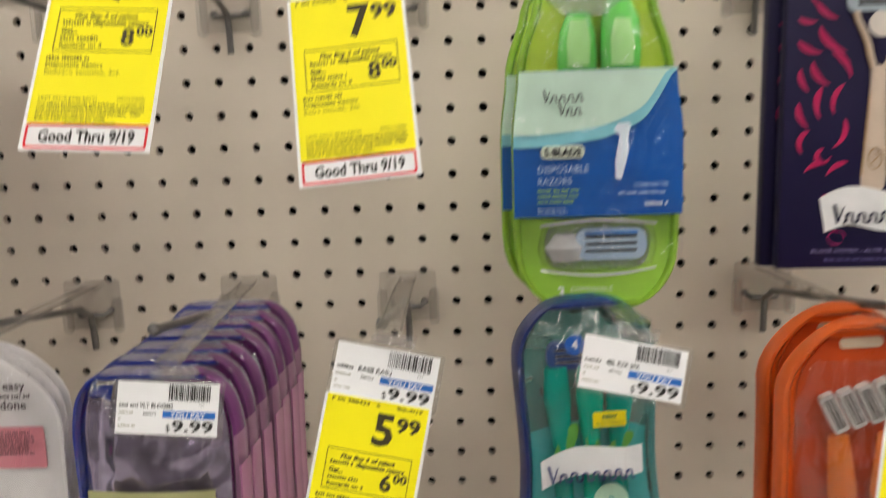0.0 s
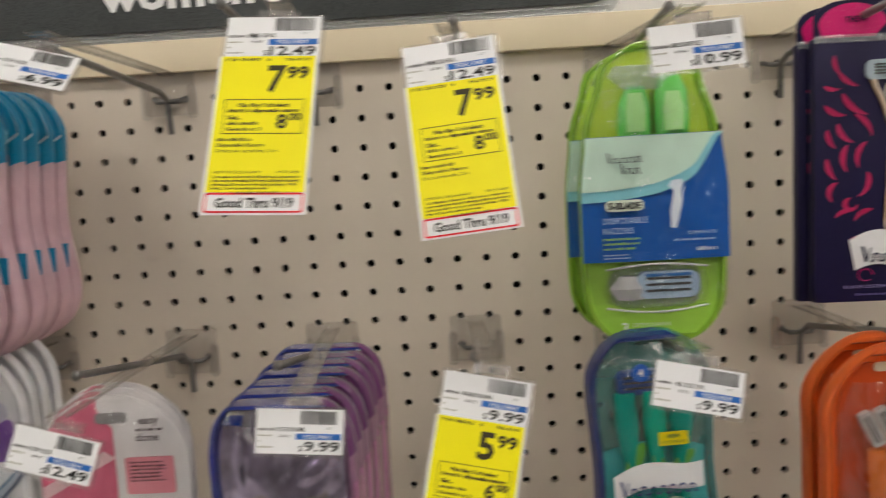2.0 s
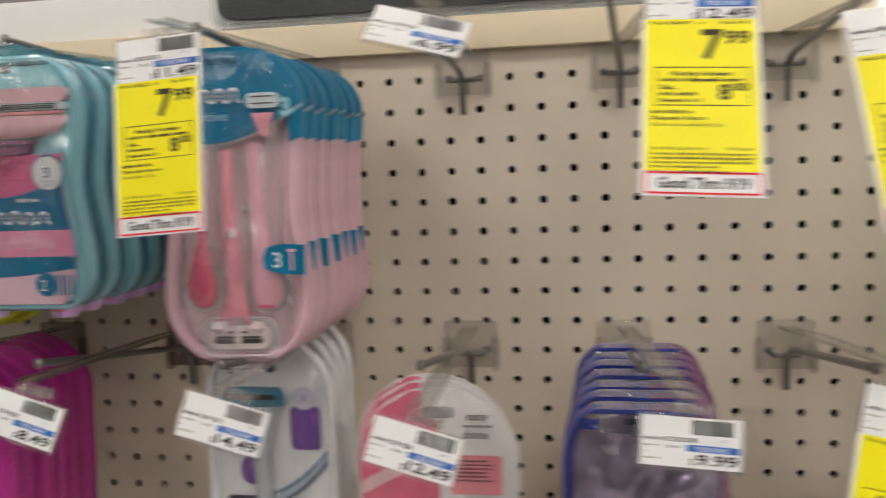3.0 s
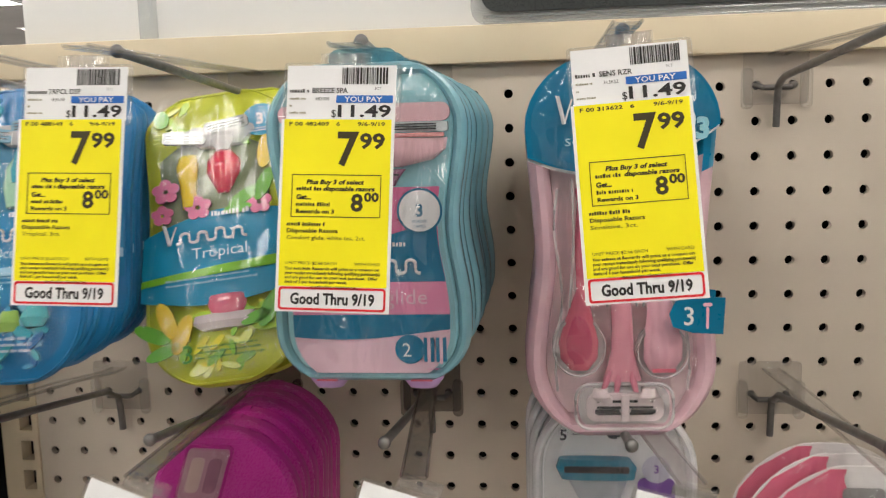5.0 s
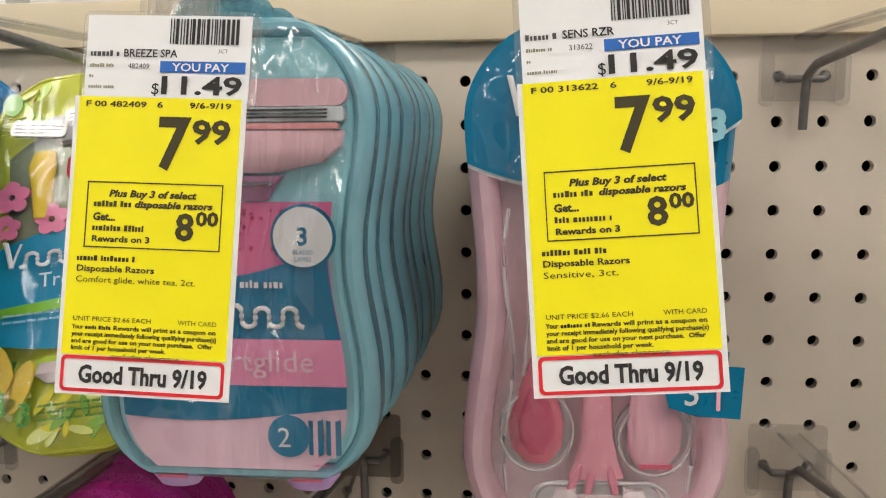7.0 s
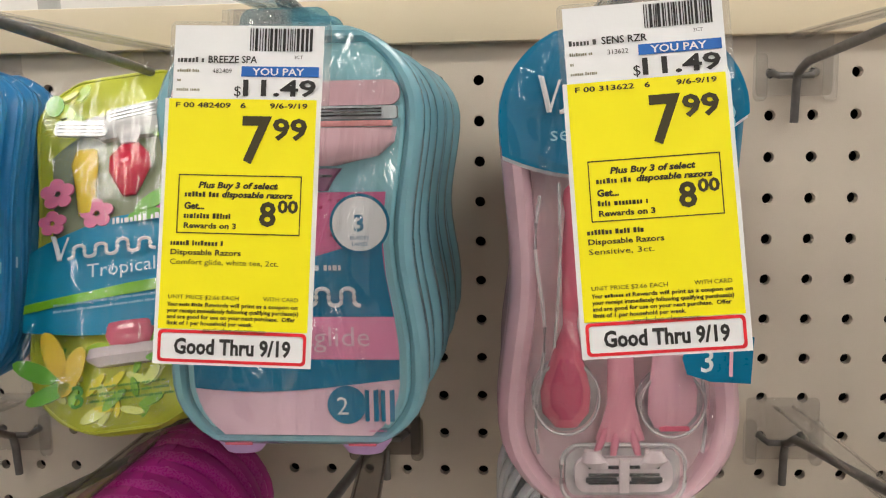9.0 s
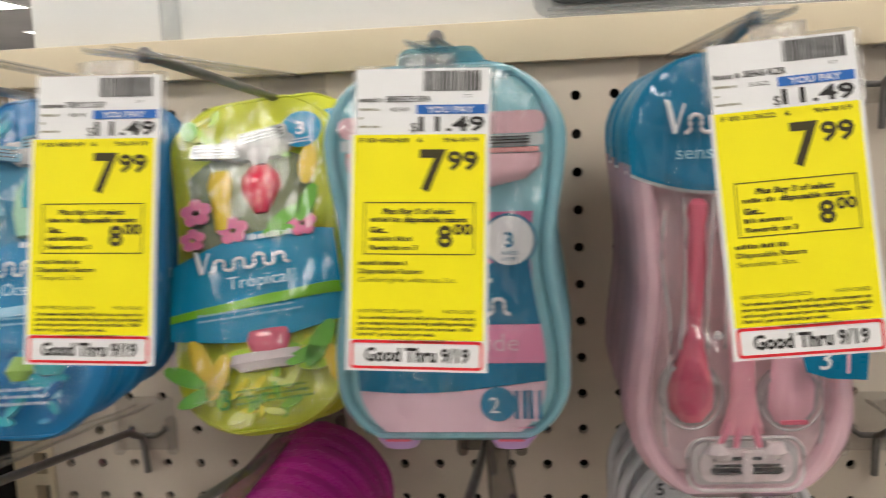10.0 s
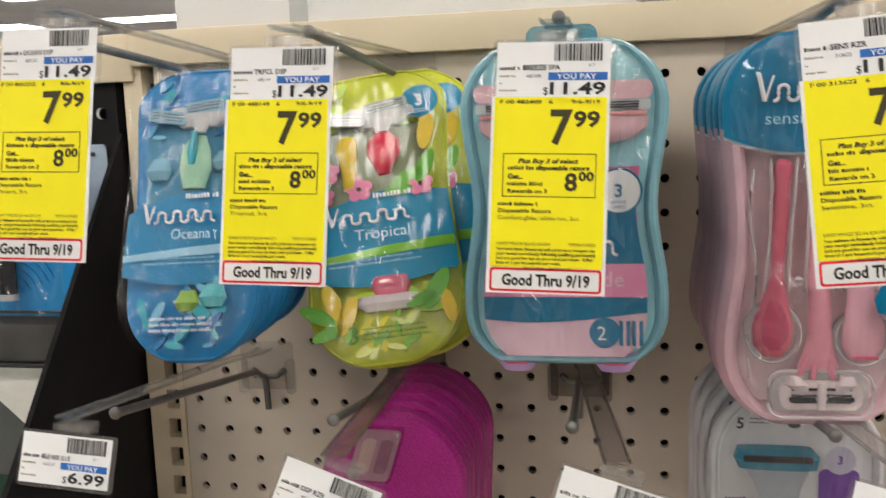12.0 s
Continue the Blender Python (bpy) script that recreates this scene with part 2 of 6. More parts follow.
class Shape:
    """The outline of a hanging pack: half widths by depth below its top, with rounded ends."""

    def __init__(self, height, widths, top, bottom):
        self.h, self.top, self.bottom = height, top, bottom
        self.s = [w[0] * height for w in widths]
        self.w = [w[1] for w in widths]

    def half(self, s):
        s = min(max(s, 0.0), self.h)
        i = max(j for j in range(len(self.s)) if self.s[j] <= s + 1e-9)
        if i == len(self.s) - 1:
            w = self.w[-1]
        else:
            f = (s - self.s[i]) / (self.s[i + 1] - self.s[i])
            f = f * f * (3 - 2 * f)
            w = self.w[i] * (1 - f) + self.w[i + 1] * f
        for d, r in ((s, self.top), (self.h - s, self.bottom)):
            if d < r:
                w = max(w - r + math.sqrt(max(r * r - (r - d) ** 2, 0)), 0.0004)
        return w

    def loop(self, inset=0.0, n=28):
        right = []
        for i in range(n + 1):
            s = inset + (self.h - 2 * inset) * (1 - math.cos(math.pi * i / n)) / 2
            right.append((max(self.half(s) - inset, 0.0003), -s))
        return right + [(-x, z) for x, z in reversed(right)]

    def slab(self, bm, y0, y1, bev=0.001, inset=0.0):
        rings = []
        for y, i in ((y0, inset + bev), (y0 + bev, inset), (y1 - bev, inset), (y1, inset + bev)):
            rings.append([bm.verts.new((x, y, z)) for x, z in self.loop(i)])
        for a, b in zip(rings, rings[1:]):
            for i in range(len(a)):
                j = (i + 1) % len(a)
                bm.faces.new((a[i], a[j], b[j], b[i]))
        bm.faces.new(rings[0])
        bm.faces.new(rings[-1][::-1])
        return bm

    def rim(self, bm, width, y0, y1, inset=0.0, side=0, keep=None):
        """A frame that follows the outline: rounded in section. side: only its left (-1) or right (1) half; keep: a test of x and z."""
        rings = []
        for f, g in ((0.0, 0.7), (0.1, 0.25), (0.35, 0.0), (0.65, 0.0), (0.9, 0.25), (1.0, 0.7), (1.0, 1.0), (0.0, 1.0)):
            rings.append([bm.verts.new((x, y0 + (y1 - y0) * g, z)) for x, z in self.loop(inset + width * f)])
        rings.append(rings[0])
        for a, b in zip(rings, rings[1:]):
            for i in range(len(a)):
                j = (i + 1) % len(a)
                if side * (a[i].co.x + a[j].co.x) >= 0 and (keep is None or keep(a[i].co.x, a[i].co.z)):
                    bm.faces.new((a[i], a[j], b[j], b[i]))
        return bm

    def band(self, bm, s0, s1, y, inset=0.0, upper=None, lower=None, u0=-1.0, u1=1.0, nu=16, nv=16, bulge=0.0, crinkle=0.0, thick=0.0006, seed=0):
        """A printed or film sheet that fills the outline between depths s0 and s1. upper, lower: bend of these edges over u."""
        upper, lower = upper or (lambda u: 0.0), lower or (lambda u: 0.0)
        for back in (0, 1) if thick else (0,):
            rows = []
            for j in range(nv + 1):
                row = []
                for i in range(nu + 1):
                    u = u0 + (u1 - u0) * i / nu
                    a, b = s0 + upper(u), s1 + lower(u)
                    s = a + (b - a) * j / nv
                    x = u * max(self.half(s) - inset, 0.0003)
                    e = max(0.0, (1 - u * u)) * min(1.0, s / 0.03) * min(1.0, (self.h - s) / 0.03)
                    d = bulge * e ** 0.6 if bulge else 0.0
                    if crinkle:
                        d += crinkle * noise.noise(Vector((x * 45 + seed, s * 30, seed))) * min(1, 3 * e)
                        d += 0.5 * crinkle * noise.noise(Vector((x * 120 + s * 60, s * 90 + seed, seed))) * min(1, 3 * e)
                    row.append(bm.verts.new((x, y - d + back * thick, -s)))
                rows.append(row)
            for ra, rb in zip(rows, rows[1:]):
                for i in range(nu):
                    q = (ra[i], ra[i + 1], rb[i + 1], rb[i])
                    bm.faces.new(q if back else q[::-1])
        return bm


# ---- the setting ----
def pegboard(name, x0, cols, rows, z_top, plain_to, label):
    """A board with a round hole at each crossing of a one-inch grid, plain below."""
    n, r, t = 12, 0.0034, 0.006
    verts, faces = [], []
    for c in range(cols):
        for k in range(rows):
            cx, cz, h, base = x0 + (c + 0.5) * P, z_top - (k + 0.5) * P, P / 2, len(verts)
            for y in (0.0, t):
                for i in range(n):
                    a = 2 * math.pi * i / n
                    verts.append((cx + r * math.cos(a), y, cz + r * math.sin(a)))
            for i in range(n):
                a = 2 * math.pi * i / n
                q = h / max(abs(math.cos(a)), abs(math.sin(a)))
                verts.append((cx + q * math.cos(a), 0.0, cz + q * math.sin(a)))
            for i in range(n):
                j = (i + 1) % n
                faces.append((base + i, base + j, base + n + j, base + n + i))
                faces.append((base + 2 * n + i, base + 2 * n + j, base + j, base + i))
            corner = len(verts)
            for i, (sx, sz) in ((1, (1, 1)), (4, (-1, 1)), (7, (-1, -1)), (10, (1, -1))):
                verts.append((cx + sx * h, 0.0, cz + sz * h))
                faces.append((base + 2 * n + i, len(verts) - 1, base + 2 * n + i + 1))
    me = bpy.data.meshes.new(name)
    me.from_pydata(verts, [], faces)
    bm = bmesh.new()
    bm.from_mesh(me)
    bpy.data.meshes.remove(me)
    bmesh.ops.remove_doubles(bm, verts=bm.verts, dist=0.00002)
    box(bm, x0, x0 + cols * P, 0.0, t, plain_to, z_top - rows * P)
    return tagged(part(name, bm, BOARD, None, smooth=False), label, "pegboard", kind="structure")


pegboard("pegboard", -27.5 * P, 48, 26, TOP + 1.5 * P, 0.15, "grey-beige painted metal pegboard with rows of round holes")
pegboard("pegboard", 21.5 * P, 14, 26, TOP + 1.5 * P, 0.15, "grey-beige painted pegboard of the next shelf bay")
# added board whose near-black colour stands for the shade inside the holes
tagged(part("hole_shade_board", boxed(-3.0, 3.0, 0.03, 0.05, 0.1, 1.535), HOLE_SHADE), "near-black board added for shade behind the pegboard holes", "wall", kind="structure")


def upright(x0, x1, slot):
    """A slotted post between two bays."""
    bm = bmesh.new()
    z, top, sw, sh = 0.3, 1.522, 0.0055, 0.0165
    for a, b in ((x0, slot - sw), (slot + sw, x1)):
        box(bm, a, b, -0.002, 0.012, 0.15, top)
    k = 0
    while True:
        low = TOP - 0.5 * P - k * P
        if low < z:
            break
        box(bm, slot - sw, slot + sw, -0.002, 0.012, low - (P - sh) / 2, low + (P - sh) / 2)
        k += 1
    box(bm, slot - sw, slot + sw, -0.002, 0.012, 0.15, low + (P - sh) / 2)
    tagged(part("upright_post", bm, RAIL, smooth=False), "cream painted steel upright with a row of slots", "shelf upright", kind="structure")


upright(-27.5 * P - 0.032, -27.5 * P - 0.0005, -0.709)
upright(20.5 * P + 0.0005, 21.5 * P - 0.0005, 0.527)
tagged(part("top_rail", boxed(-0.7195, 0.552, -0.010, 0.045, 1.5225, 1.5495, 0.0012), RAIL), "cream painted steel rail along the top of the pegboard", "rail", kind="structure")
tagged(part("top_rail", boxed(-3.0, -0.7205, -0.006, 0.045, 1.511, 1.5485, 0.0012), RAIL), "cream painted steel rail of the neighbouring bay", "rail", kind="structure")
tagged(part("top_rail", boxed(0.553, 3.0, -0.010, 0.045, 1.5225, 1.5495, 0.0012), RAIL), "cream painted steel rail of the bay beyond", "rail", kind="structure")
header = tagged(part("header_strip", boxed(-0.682, 0.545, 0.002, 0.008, 1.5495, 1.588, 0.0008), WHITEP), "white header board standing on the top rail", "header board", kind="structure")
tagged(part("header_seam", boxed(-0.586, -0.572, -0.003, 0.0015, 1.5497, 1.66, 0.001), ACRYL), "clear plastic sign strip standing on the rail", "plastic strip")

# the hanging aisle sign
sign = thing("aisle_sign", pose(0, 0, 0), "black aisle sign with white lettering in a clear acrylic holder", "sign")
part("panel", plate(bmesh.new(), rounded(-0.323, 0.266, 1.5585, 1.72, 0.012), -0.0065, -0.0035), SIGN, sign)
part("holder", plate(bmesh.new(), rounded(-0.331, 0.275, 1.5497, 1.735, 0.012), -0.0033, -0.0012), ACRYL, sign, "clear acrylic holder")
rim_bm = bmesh.new()
for zz in (1.5512, 1.5555):
    rod(rim_bm, [(-0.322, -0.004, zz), (0.266, -0.004, zz)], 0.0012, 8)
part("holder_lip", rim_bm, ACRYL, sign, "clear rolled lip")
text("women's shave", 0.0262, LETTER, sign, -0.03, 1.5775, -0.0067, bold=0.0013, width=0.272)

# the store round it
FLOOR = surface("vinyl floor tiles", (0.40, 0.385, 0.36), 0.3, vary=0.06, scale=3, bump=0.02)
CEIL = surface("grey ceiling tiles", (0.42, 0.41, 0.42), 0.9, vary=0.06, scale=1.2, bump=0.2, fine=120)
WALLS = surface("pale store wall", (0.62, 0.61, 0.60), 0.7, vary=0.05, scale=1)
tagged(part("floor", boxed(-16, 16, -10, 24, -0.1, 0.0), FLOOR), "pale vinyl store floor", "floor", kind="structure")
tagged(part("ceiling", boxed(-16, 16, -10, 24, 3.05, 3.15), CEIL), "grey suspended ceiling with light panels", "ceiling", kind="structure")
for nm, a in (("wall_south", (-16, 16, -10.2, -10, 0, 3.05)), ("wall_north", (-16, 16, 24, 24.2, 0, 3.05)), ("wall_west", (-16.2, -16, -10, 24, 0, 3.05)), ("wall_east", (16, 16.2, -10, 24, 0, 3.05))):
    tagged(part(nm, boxed(*a), WALLS), "pale painted store wall", "wall", kind="structure")
tagged(part("shelf_base", boxed(-3.0, 3.0, -0.45, 0.5, 0.0, 0.15, 0.004), RAIL), "cream painted base deck of the shelf run", "shelf base", kind="structure")
tagged(part("column", boxed(-3.42, -3.12, 5.4, 5.7, 0, 3.05), WHITEP), "white square column in the store beyond", "column", kind="structure")

# unseen dark block behind the camera, added to dim reflections in the packs
tagged(part("reflection_dimmer", boxed(-8.0, 8.0, -2.9, -2.35, 0.0, 1.55), surface("dark reflection block", (0.15, 0.14, 0.135), 0.7, vary=0.4, scale=6)), "unseen plain shelf run added across the aisle to dim reflections", "shelf", kind="structure")

PANEL = glow("light panel diffuser", (1.0, 0.945, 0.865), LIGHT)
FRAME = surface("white light frame", (0.8, 0.8, 0.8), 0.5)
lamp = thing("ceiling_light", pose(0, 0, 3.05), "long flush fluorescent ceiling panel, switched on", "ceiling light", "ceiling lights")
part("diffuser", boxed(-0.6, 0.6, -0.29, 0.29, -0.012, -0.004), PANEL, lamp, "glowing white diffuser")
fb = bmesh.new()
for a in ((-0.63, 0.63, -0.32, -0.292), (-0.63, 0.63, 0.292, 0.32), (-0.63, -0.602, -0.291, 0.291), (0.602, 0.63, -0.291, 0.291)):
    box(fb, *a, -0.018, 0.0)
part("frame", fb, FRAME, lamp)
LAMP_X, LAMP_Y = 2.44, 2.44
for i in range(-4, 4):
    for j in range(-2, 8):
        if (i, j) != (0, 0):
            copy_thing(lamp, pose(0.75 + i * LAMP_X, -1.3 + j * LAMP_Y, 3.05))
lamp.matrix_basis = pose(0.75, -1.3, 3.05)


# ---- hooks and price tags ----
INKN = surface("soft black ink", (0.07, 0.068, 0.066), 0.6)
def hook(hx, hz, tx, tz, ty=-0.272, smoke=False, rise=0.012, tip=None, group="display hooks"):
    """A peg hook: wire arm, cross bar with two prongs, clear back plate, clear label arm."""
    h = thing("display_hook", pose(hx, 0, hz), "grey wire display hook with a clear plastic back plate", "display hook", group)
    clear = CLIP_SMOKE if smoke else CLIP
    dx, dz = tx - hx, tz - hz
    arm = [(0, -0.0055, -0.030), (0, -0.0075, -0.009), (0, -0.0105, -0.001), (0.0, -0.018, 0.002)]
    wx, wy, wz = dx * 0.15 if tip is None else tip - hx, ty * 0.83, 0.008 + rise
    arm += [(wx * f, wy * f, 0.003 + (rise + 0.005) * f) for f in (0.12, 0.4, 0.7, 1.0)]
    part("wire_arm", rod(bmesh.new(), arm, 0.0026), STEEL, h)
    knob = bmesh.new()
    bmesh.ops.create_uvsphere(knob, u_segments=10, v_segments=8, radius=0.0036, matrix=Matrix.Translation((wx, wy, wz)))
    part("tip", knob, STEEL, h)
    bar = [(-P / 2, 0.006, 0), (-P / 2, -0.003, 0), (-P / 2 + 0.003, -0.007, -0.002), (P / 2 - 0.003, -0.007, -0.002), (P / 2, -0.003, 0), (P / 2, 0.006, 0)]
    part("cross_bar", rod(bmesh.new(), bar, 0.0021), STEEL, h)
    bp = plate(bmesh.new(), rounded(-0.0225, 0.0225, -0.014, 0.026, 0.003), -0.0035, -0.0018)
    for s in (-1, 1):
        plate(bp, rounded(s * 0.0205 - 0.004, s * 0.0205 + 0.004, -0.017, 0.012, 0.0035), -0.0065, -0.0036)
    part("back_plate", bp, clear, h, "clear plastic back plate")
    strip = bmesh.new()
    pts = [(0, -0.004, 0.021), (dx * 0.08, ty * 0.08, 0.022)] + [(dx * f, ty * f, 0.022 + (dz - 0.016) * f) for f in (0.3, 0.6, 0.9, 1.0)]
    for a, b in zip(pts, pts[1:]):
        va = [strip.verts.new((a[0] + s * 0.006, a[1], a[2] + q)) for s, q in ((-1, 0), (1, 0), (1, -0.0016), (-1, -0.0016))]
        vb = [strip.verts.new((b[0] + s * 0.006, b[1], b[2] + q)) for s, q in ((-1, 0), (1, 0), (1, -0.0016), (-1, -0.0016))]
        for i in range(4):
            strip.faces.new((va[i], va[(i + 1) % 4], vb[(i + 1) % 4], vb[i]))
    for s in (-1, 1):
        rod(strip, [(p[0] + s * 0.006, p[1], p[2]) for p in pts], 0.0009, 6)
    part("label_arm", strip, clear, h, "clear plastic label arm")
    return h


def bars(bm, x0, x1, z, y, h, words=3, rng=None):
    """A line of unreadable print as short plain bars, letter by letter, with gaps between words."""
    rng = rng or random
    x, left = x0, rng.randint(4, 8)
    unit = max(h * 0.42, 0.00035)
    while x < x1 - unit * 0.5:
        w = min(unit * rng.uniform(0.7, 1.5), x1 - x)
        box(bm, x, x + w, y, y + 0.00015, z, z + h * rng.choice((0.75, 0.78, 1.0)))
        x += w + unit * 0.55
        left -= 1
        if left == 0:
            x, left = x + unit * 1.2, rng.randint(3, 8)
    return bm


def tag(x, y, z, roll, price, sale=None, reward="8", yaw=0.0, pitch=11.0, count="3CT", code="482409", each="$2.66", seed=1, item="RZR", kind_line="", sale_sup="99", last="Good Thru 9/19", blank=False):
    rng = random.Random(seed)
    what = ("white price label " + price + " above a yellow sale sheet") if sale else ("white barcode price label " + price + " in a clear holder")
    g = thing("price_tag", pose(x, y, z, -pitch, -roll, yaw), what, "price tag", "price tags")
    holder = plate(bmesh.new(), rounded(-0.0270, 0.0275, -0.0275, 0.0015, 0.002), 0.0006, 0.0014)
    for k in range(3):
        box(holder, -0.010 + 0.001 * k, 0.010 + 0.001 * k, 0.001 + 0.003 * k, 0.0018 + 0.003 * k, 0.0016, 0.0056 + 0.0012 * k)
    part("label_holder", holder, CLIP, g, "clear plastic label holder")
    part("white_label", boxed(-0.0252, 0.0252, 0.0, 0.0005, -0.0255, 0.0), PAPER, g, "white paper price label", smooth=False)
    code_bm, bx = bmesh.new(), 0.0005
    while bx < 0.0215:
        w = rng.choice((0.0003, 0.0003, 0.0006, 0.0009))
        box(code_bm, bx, bx + w, -0.0003, -0.0001, -0.0086, -0.0010)
        bx += w + rng.choice((0.0003, 0.0005, 0.0006))
    tagged(part("barcode", code_bm, INK, g, "black barcode", smooth=False), kind="stuff")
    part("blue_bar", boxed(-0.0020, 0.0240, -0.0003, -0.0001, -0.0172, -0.0138), BLUEBAR, g, smooth=False)
    text("YOU PAY", 0.0024, PAPER, g, 0.0105, -0.0168, -0.0006, bold=0.00006, width=0.0175)
    text(price, 0.0054, INK, g, 0.0235, -0.0236, -0.0004, "RIGHT", name="price", bold=0.00018, width=0.0245 if len(price) > 4 else 0.0205)
    text("$", 0.0035, INK, g, 0.0235 - (0.0252 if len(price) > 4 else 0.0212), -0.0238, -0.0004, "RIGHT", name="price")
    fine = bmesh.new()
    bars(fine, -0.0238, -0.0145, -0.0125, -0.0002, 0.0017, rng=rng)
    tagged(part("item_name", fine, INKN, g, smooth=False), kind="stuff")
    text(item, 0.0024, INK, g, -0.0135, -0.0127, -0.0004, "LEFT", bold=0.00005, width=min(0.0018 * len(item), 0.0165))
    fine = bmesh.new()
    bars(fine, -0.0238, -0.0165, -0.0158, -0.0002, 0.0010, rng=rng)
    bars(fine, -0.0238, -0.0226, -0.0190, -0.0002, 0.0010, rng=rng)
    bars(fine, -0.0238, -0.0155, -0.0222, -0.0002, 0.0010, rng=rng)
    tagged(part("item_code", fine, INKG, g, smooth=False), kind="stuff")
    text(code, 0.0016, INKN, g, -0.0085, -0.0162, -0.0004)
    text(count, 0.0012, INK, g, 0.0185 - 0.0015, -0.0112, -0.0004)
    if not sale:
        return g
    # the yellow sheet
    yt, yb = -0.0250, -0.1125
    H = yt - yb
    part("sale_sheet", boxed(-0.0268, 0.0254, -0.0016, -0.0010, yb, yt), PAPER, g, "white-edged sale sheet", smooth=False)
    part("yellow_print", boxed(-0.0254, 0.0240, -0.0019, -0.0017, yb + 0.0115, yt - 0.0002), YELLOW, g, "bright yellow printed ground", smooth=False)
    Y = -0.0021
    zf = lambda f: yt - (f + (0.022 if 0.1 < f < 0.65 else 0.012 if f > 0.7 else 0.006)) * H  # noqa: E731
    text("F 00 " + code + "   6", 0.0017, INKB, g, -0.0232, zf(0.030), Y, "LEFT", bold=0.00005, width=0.0235)
    text("9/6-9/19", 0.0017, INKB, g, 0.0212, zf(0.030), Y, "RIGHT", bold=0.00005, width=0.0125)
    text(sale, 0.0150 if len(sale) < 2 else 0.008, INKB, g, 0.0041, zf(0.215), Y, name="price", bold=0.0006, width=0.0098 if len(sale) < 2 else 0.014)
    text(sale_sup if len(sale) < 2 else "1", 0.0068, INKB, g, 0.0156, zf(0.130), Y, name="price", bold=0.0003, width=0.0115 if len(sale) < 2 else 0.003)
    frame_bm = bmesh.new()
    for a in ((-0.0208, 0.0202, 0.268, 0.272), (-0.0208, 0.0202, 0.486, 0.490)):
        box(frame_bm, a[0], a[1], Y, Y + 0.0002, zf(a[3]), zf(a[2]))
    for xx in (-0.0208, 0.0199):
        box(frame_bm, xx, xx + 0.0003, Y, Y + 0.0002, zf(0.486), zf(0.272))
    part("box_outline", frame_bm, INKB, g, smooth=False)
    text("Plus Buy 3 of select", 0.0020, INKB, g, -0.001, zf(0.318), Y, bold=0.00012, slant=0.2, width=0.0265)
    nb = bmesh.new()
    bars(nb, -0.0185, -0.0070, zf(0.352), Y, 0.0017, rng=rng)
    tagged(part("print", nb, INKB, g, smooth=False), kind="stuff")
    text("disposable razors", 0.0019, INKB, g, 0.0055, zf(0.352), Y, bold=0.00012, slant=0.2, width=0.0235)
    text("Get...", 0.0022, INKB, g, -0.0185, zf(0.398), Y, "LEFT", bold=0.00014)
    nb = bmesh.new()
    bars(nb, -0.0185, -0.0030, zf(0.433), Y, 0.0017, rng=rng)
    tagged(part("print", nb, INKB, g, smooth=False), kind="stuff")
    text("Rewards on 3", 0.0018, INKB, g, -0.0185, zf(0.470), Y, "LEFT", bold=0.00008, width=0.0175)
    text(reward, 0.0078, INKB, g, 0.0094, zf(0.455), Y, name="price", bold=0.0003, width=0.0056)
    text("00", 0.0040, INKB, g, 0.0160, zf(0.405), Y, name="price", bold=0.0002, width=0.0068)
    nb = bmesh.new()
    bars(nb, -0.0225, -0.0050, zf(0.535), Y, 0.0016, rng=rng)
    tagged(part("print", nb, INKB, g, smooth=False), kind="stuff")
    text("Disposable Razors", 0.0018, INKB, g, -0.0225, zf(0.570), Y, "LEFT", bold=0.00006, width=0.0235)
    if kind_line:
        text(kind_line, 0.0018, INKB, g, -0.0225, zf(0.606), Y, "LEFT", width=min(0.00135 * len(kind_line), 0.036))
    text("UNIT PRICE " + each + " EACH", 0.0014, INKB, g, -0.0225, zf(0.745), Y, "LEFT", width=0.0235)
    text("WITH CARD", 0.0014, INKB, g, 0.0208, zf(0.745), Y, "RIGHT", width=0.0115)
    nb = bmesh.new()
    bars(nb, -0.0185, -0.0105, zf(0.772), Y, 0.0011, rng=rng)
    tagged(part("print", nb, INKB, g, smooth=False), kind="stuff")
    text("Your", 0.0013, INKB, g, -0.0225, zf(0.772), Y, "LEFT", bold=0.00005, width=0.0035)
    text("Rewards will print as a coupon on", 0.0013, INKB, g, -0.0100, zf(0.772), Y, "LEFT", bold=0.00005, width=0.0305)
    text("your receipt immediately following qualifying purchase(s)", 0.0013, INKB, g, -0.0225, zf(0.795), Y, "LEFT", bold=0.00005, width=0.0435)
    text("and are good for use on your next purchase.  Offer", 0.0013, INKB, g, -0.0225, zf(0.818), Y, "LEFT", bold=0.00005, width=0.0425)
    text("limit of 1 per household per week.", 0.0013, INKB, g, -0.0225, zf(0.841), Y, "LEFT", bold=0.00005, width=0.0285)
    text("excludes clearance", 0.0016, INKB, g, 0.0, zf(0.866), Y, width=0.0205)
    rb = bmesh.new()
    z0, z1, x0, x1 = yb + 0.0008, yb + 0.0112, -0.0252, 0.0238
    outer, inner = rounded(x0, x1, z0, z1, 0.0015), rounded(x0 + 0.0010, x1 - 0.0010, z0 + 0.0010, z1 - 0.0010, 0.0010)
    fo, fi = [rb.verts.new((a, -0.0019, b)) for a, b in outer], [rb.verts.new((a, -0.0019, b)) for a, b in inner]
    for i in range(len(fo)):
        j = (i + 1) % len(fo)
        rb.faces.new((fo[i], fo[j], fi[j], fi[i]))
    part("red_frame", rb, RED, g, "red printed frame", smooth=False)
    text(last, 0.0050, INK, g, -0.0005, yb + 0.0036, -0.0019, name="date_line", bold=0.00024, width=0.0385)
    return g


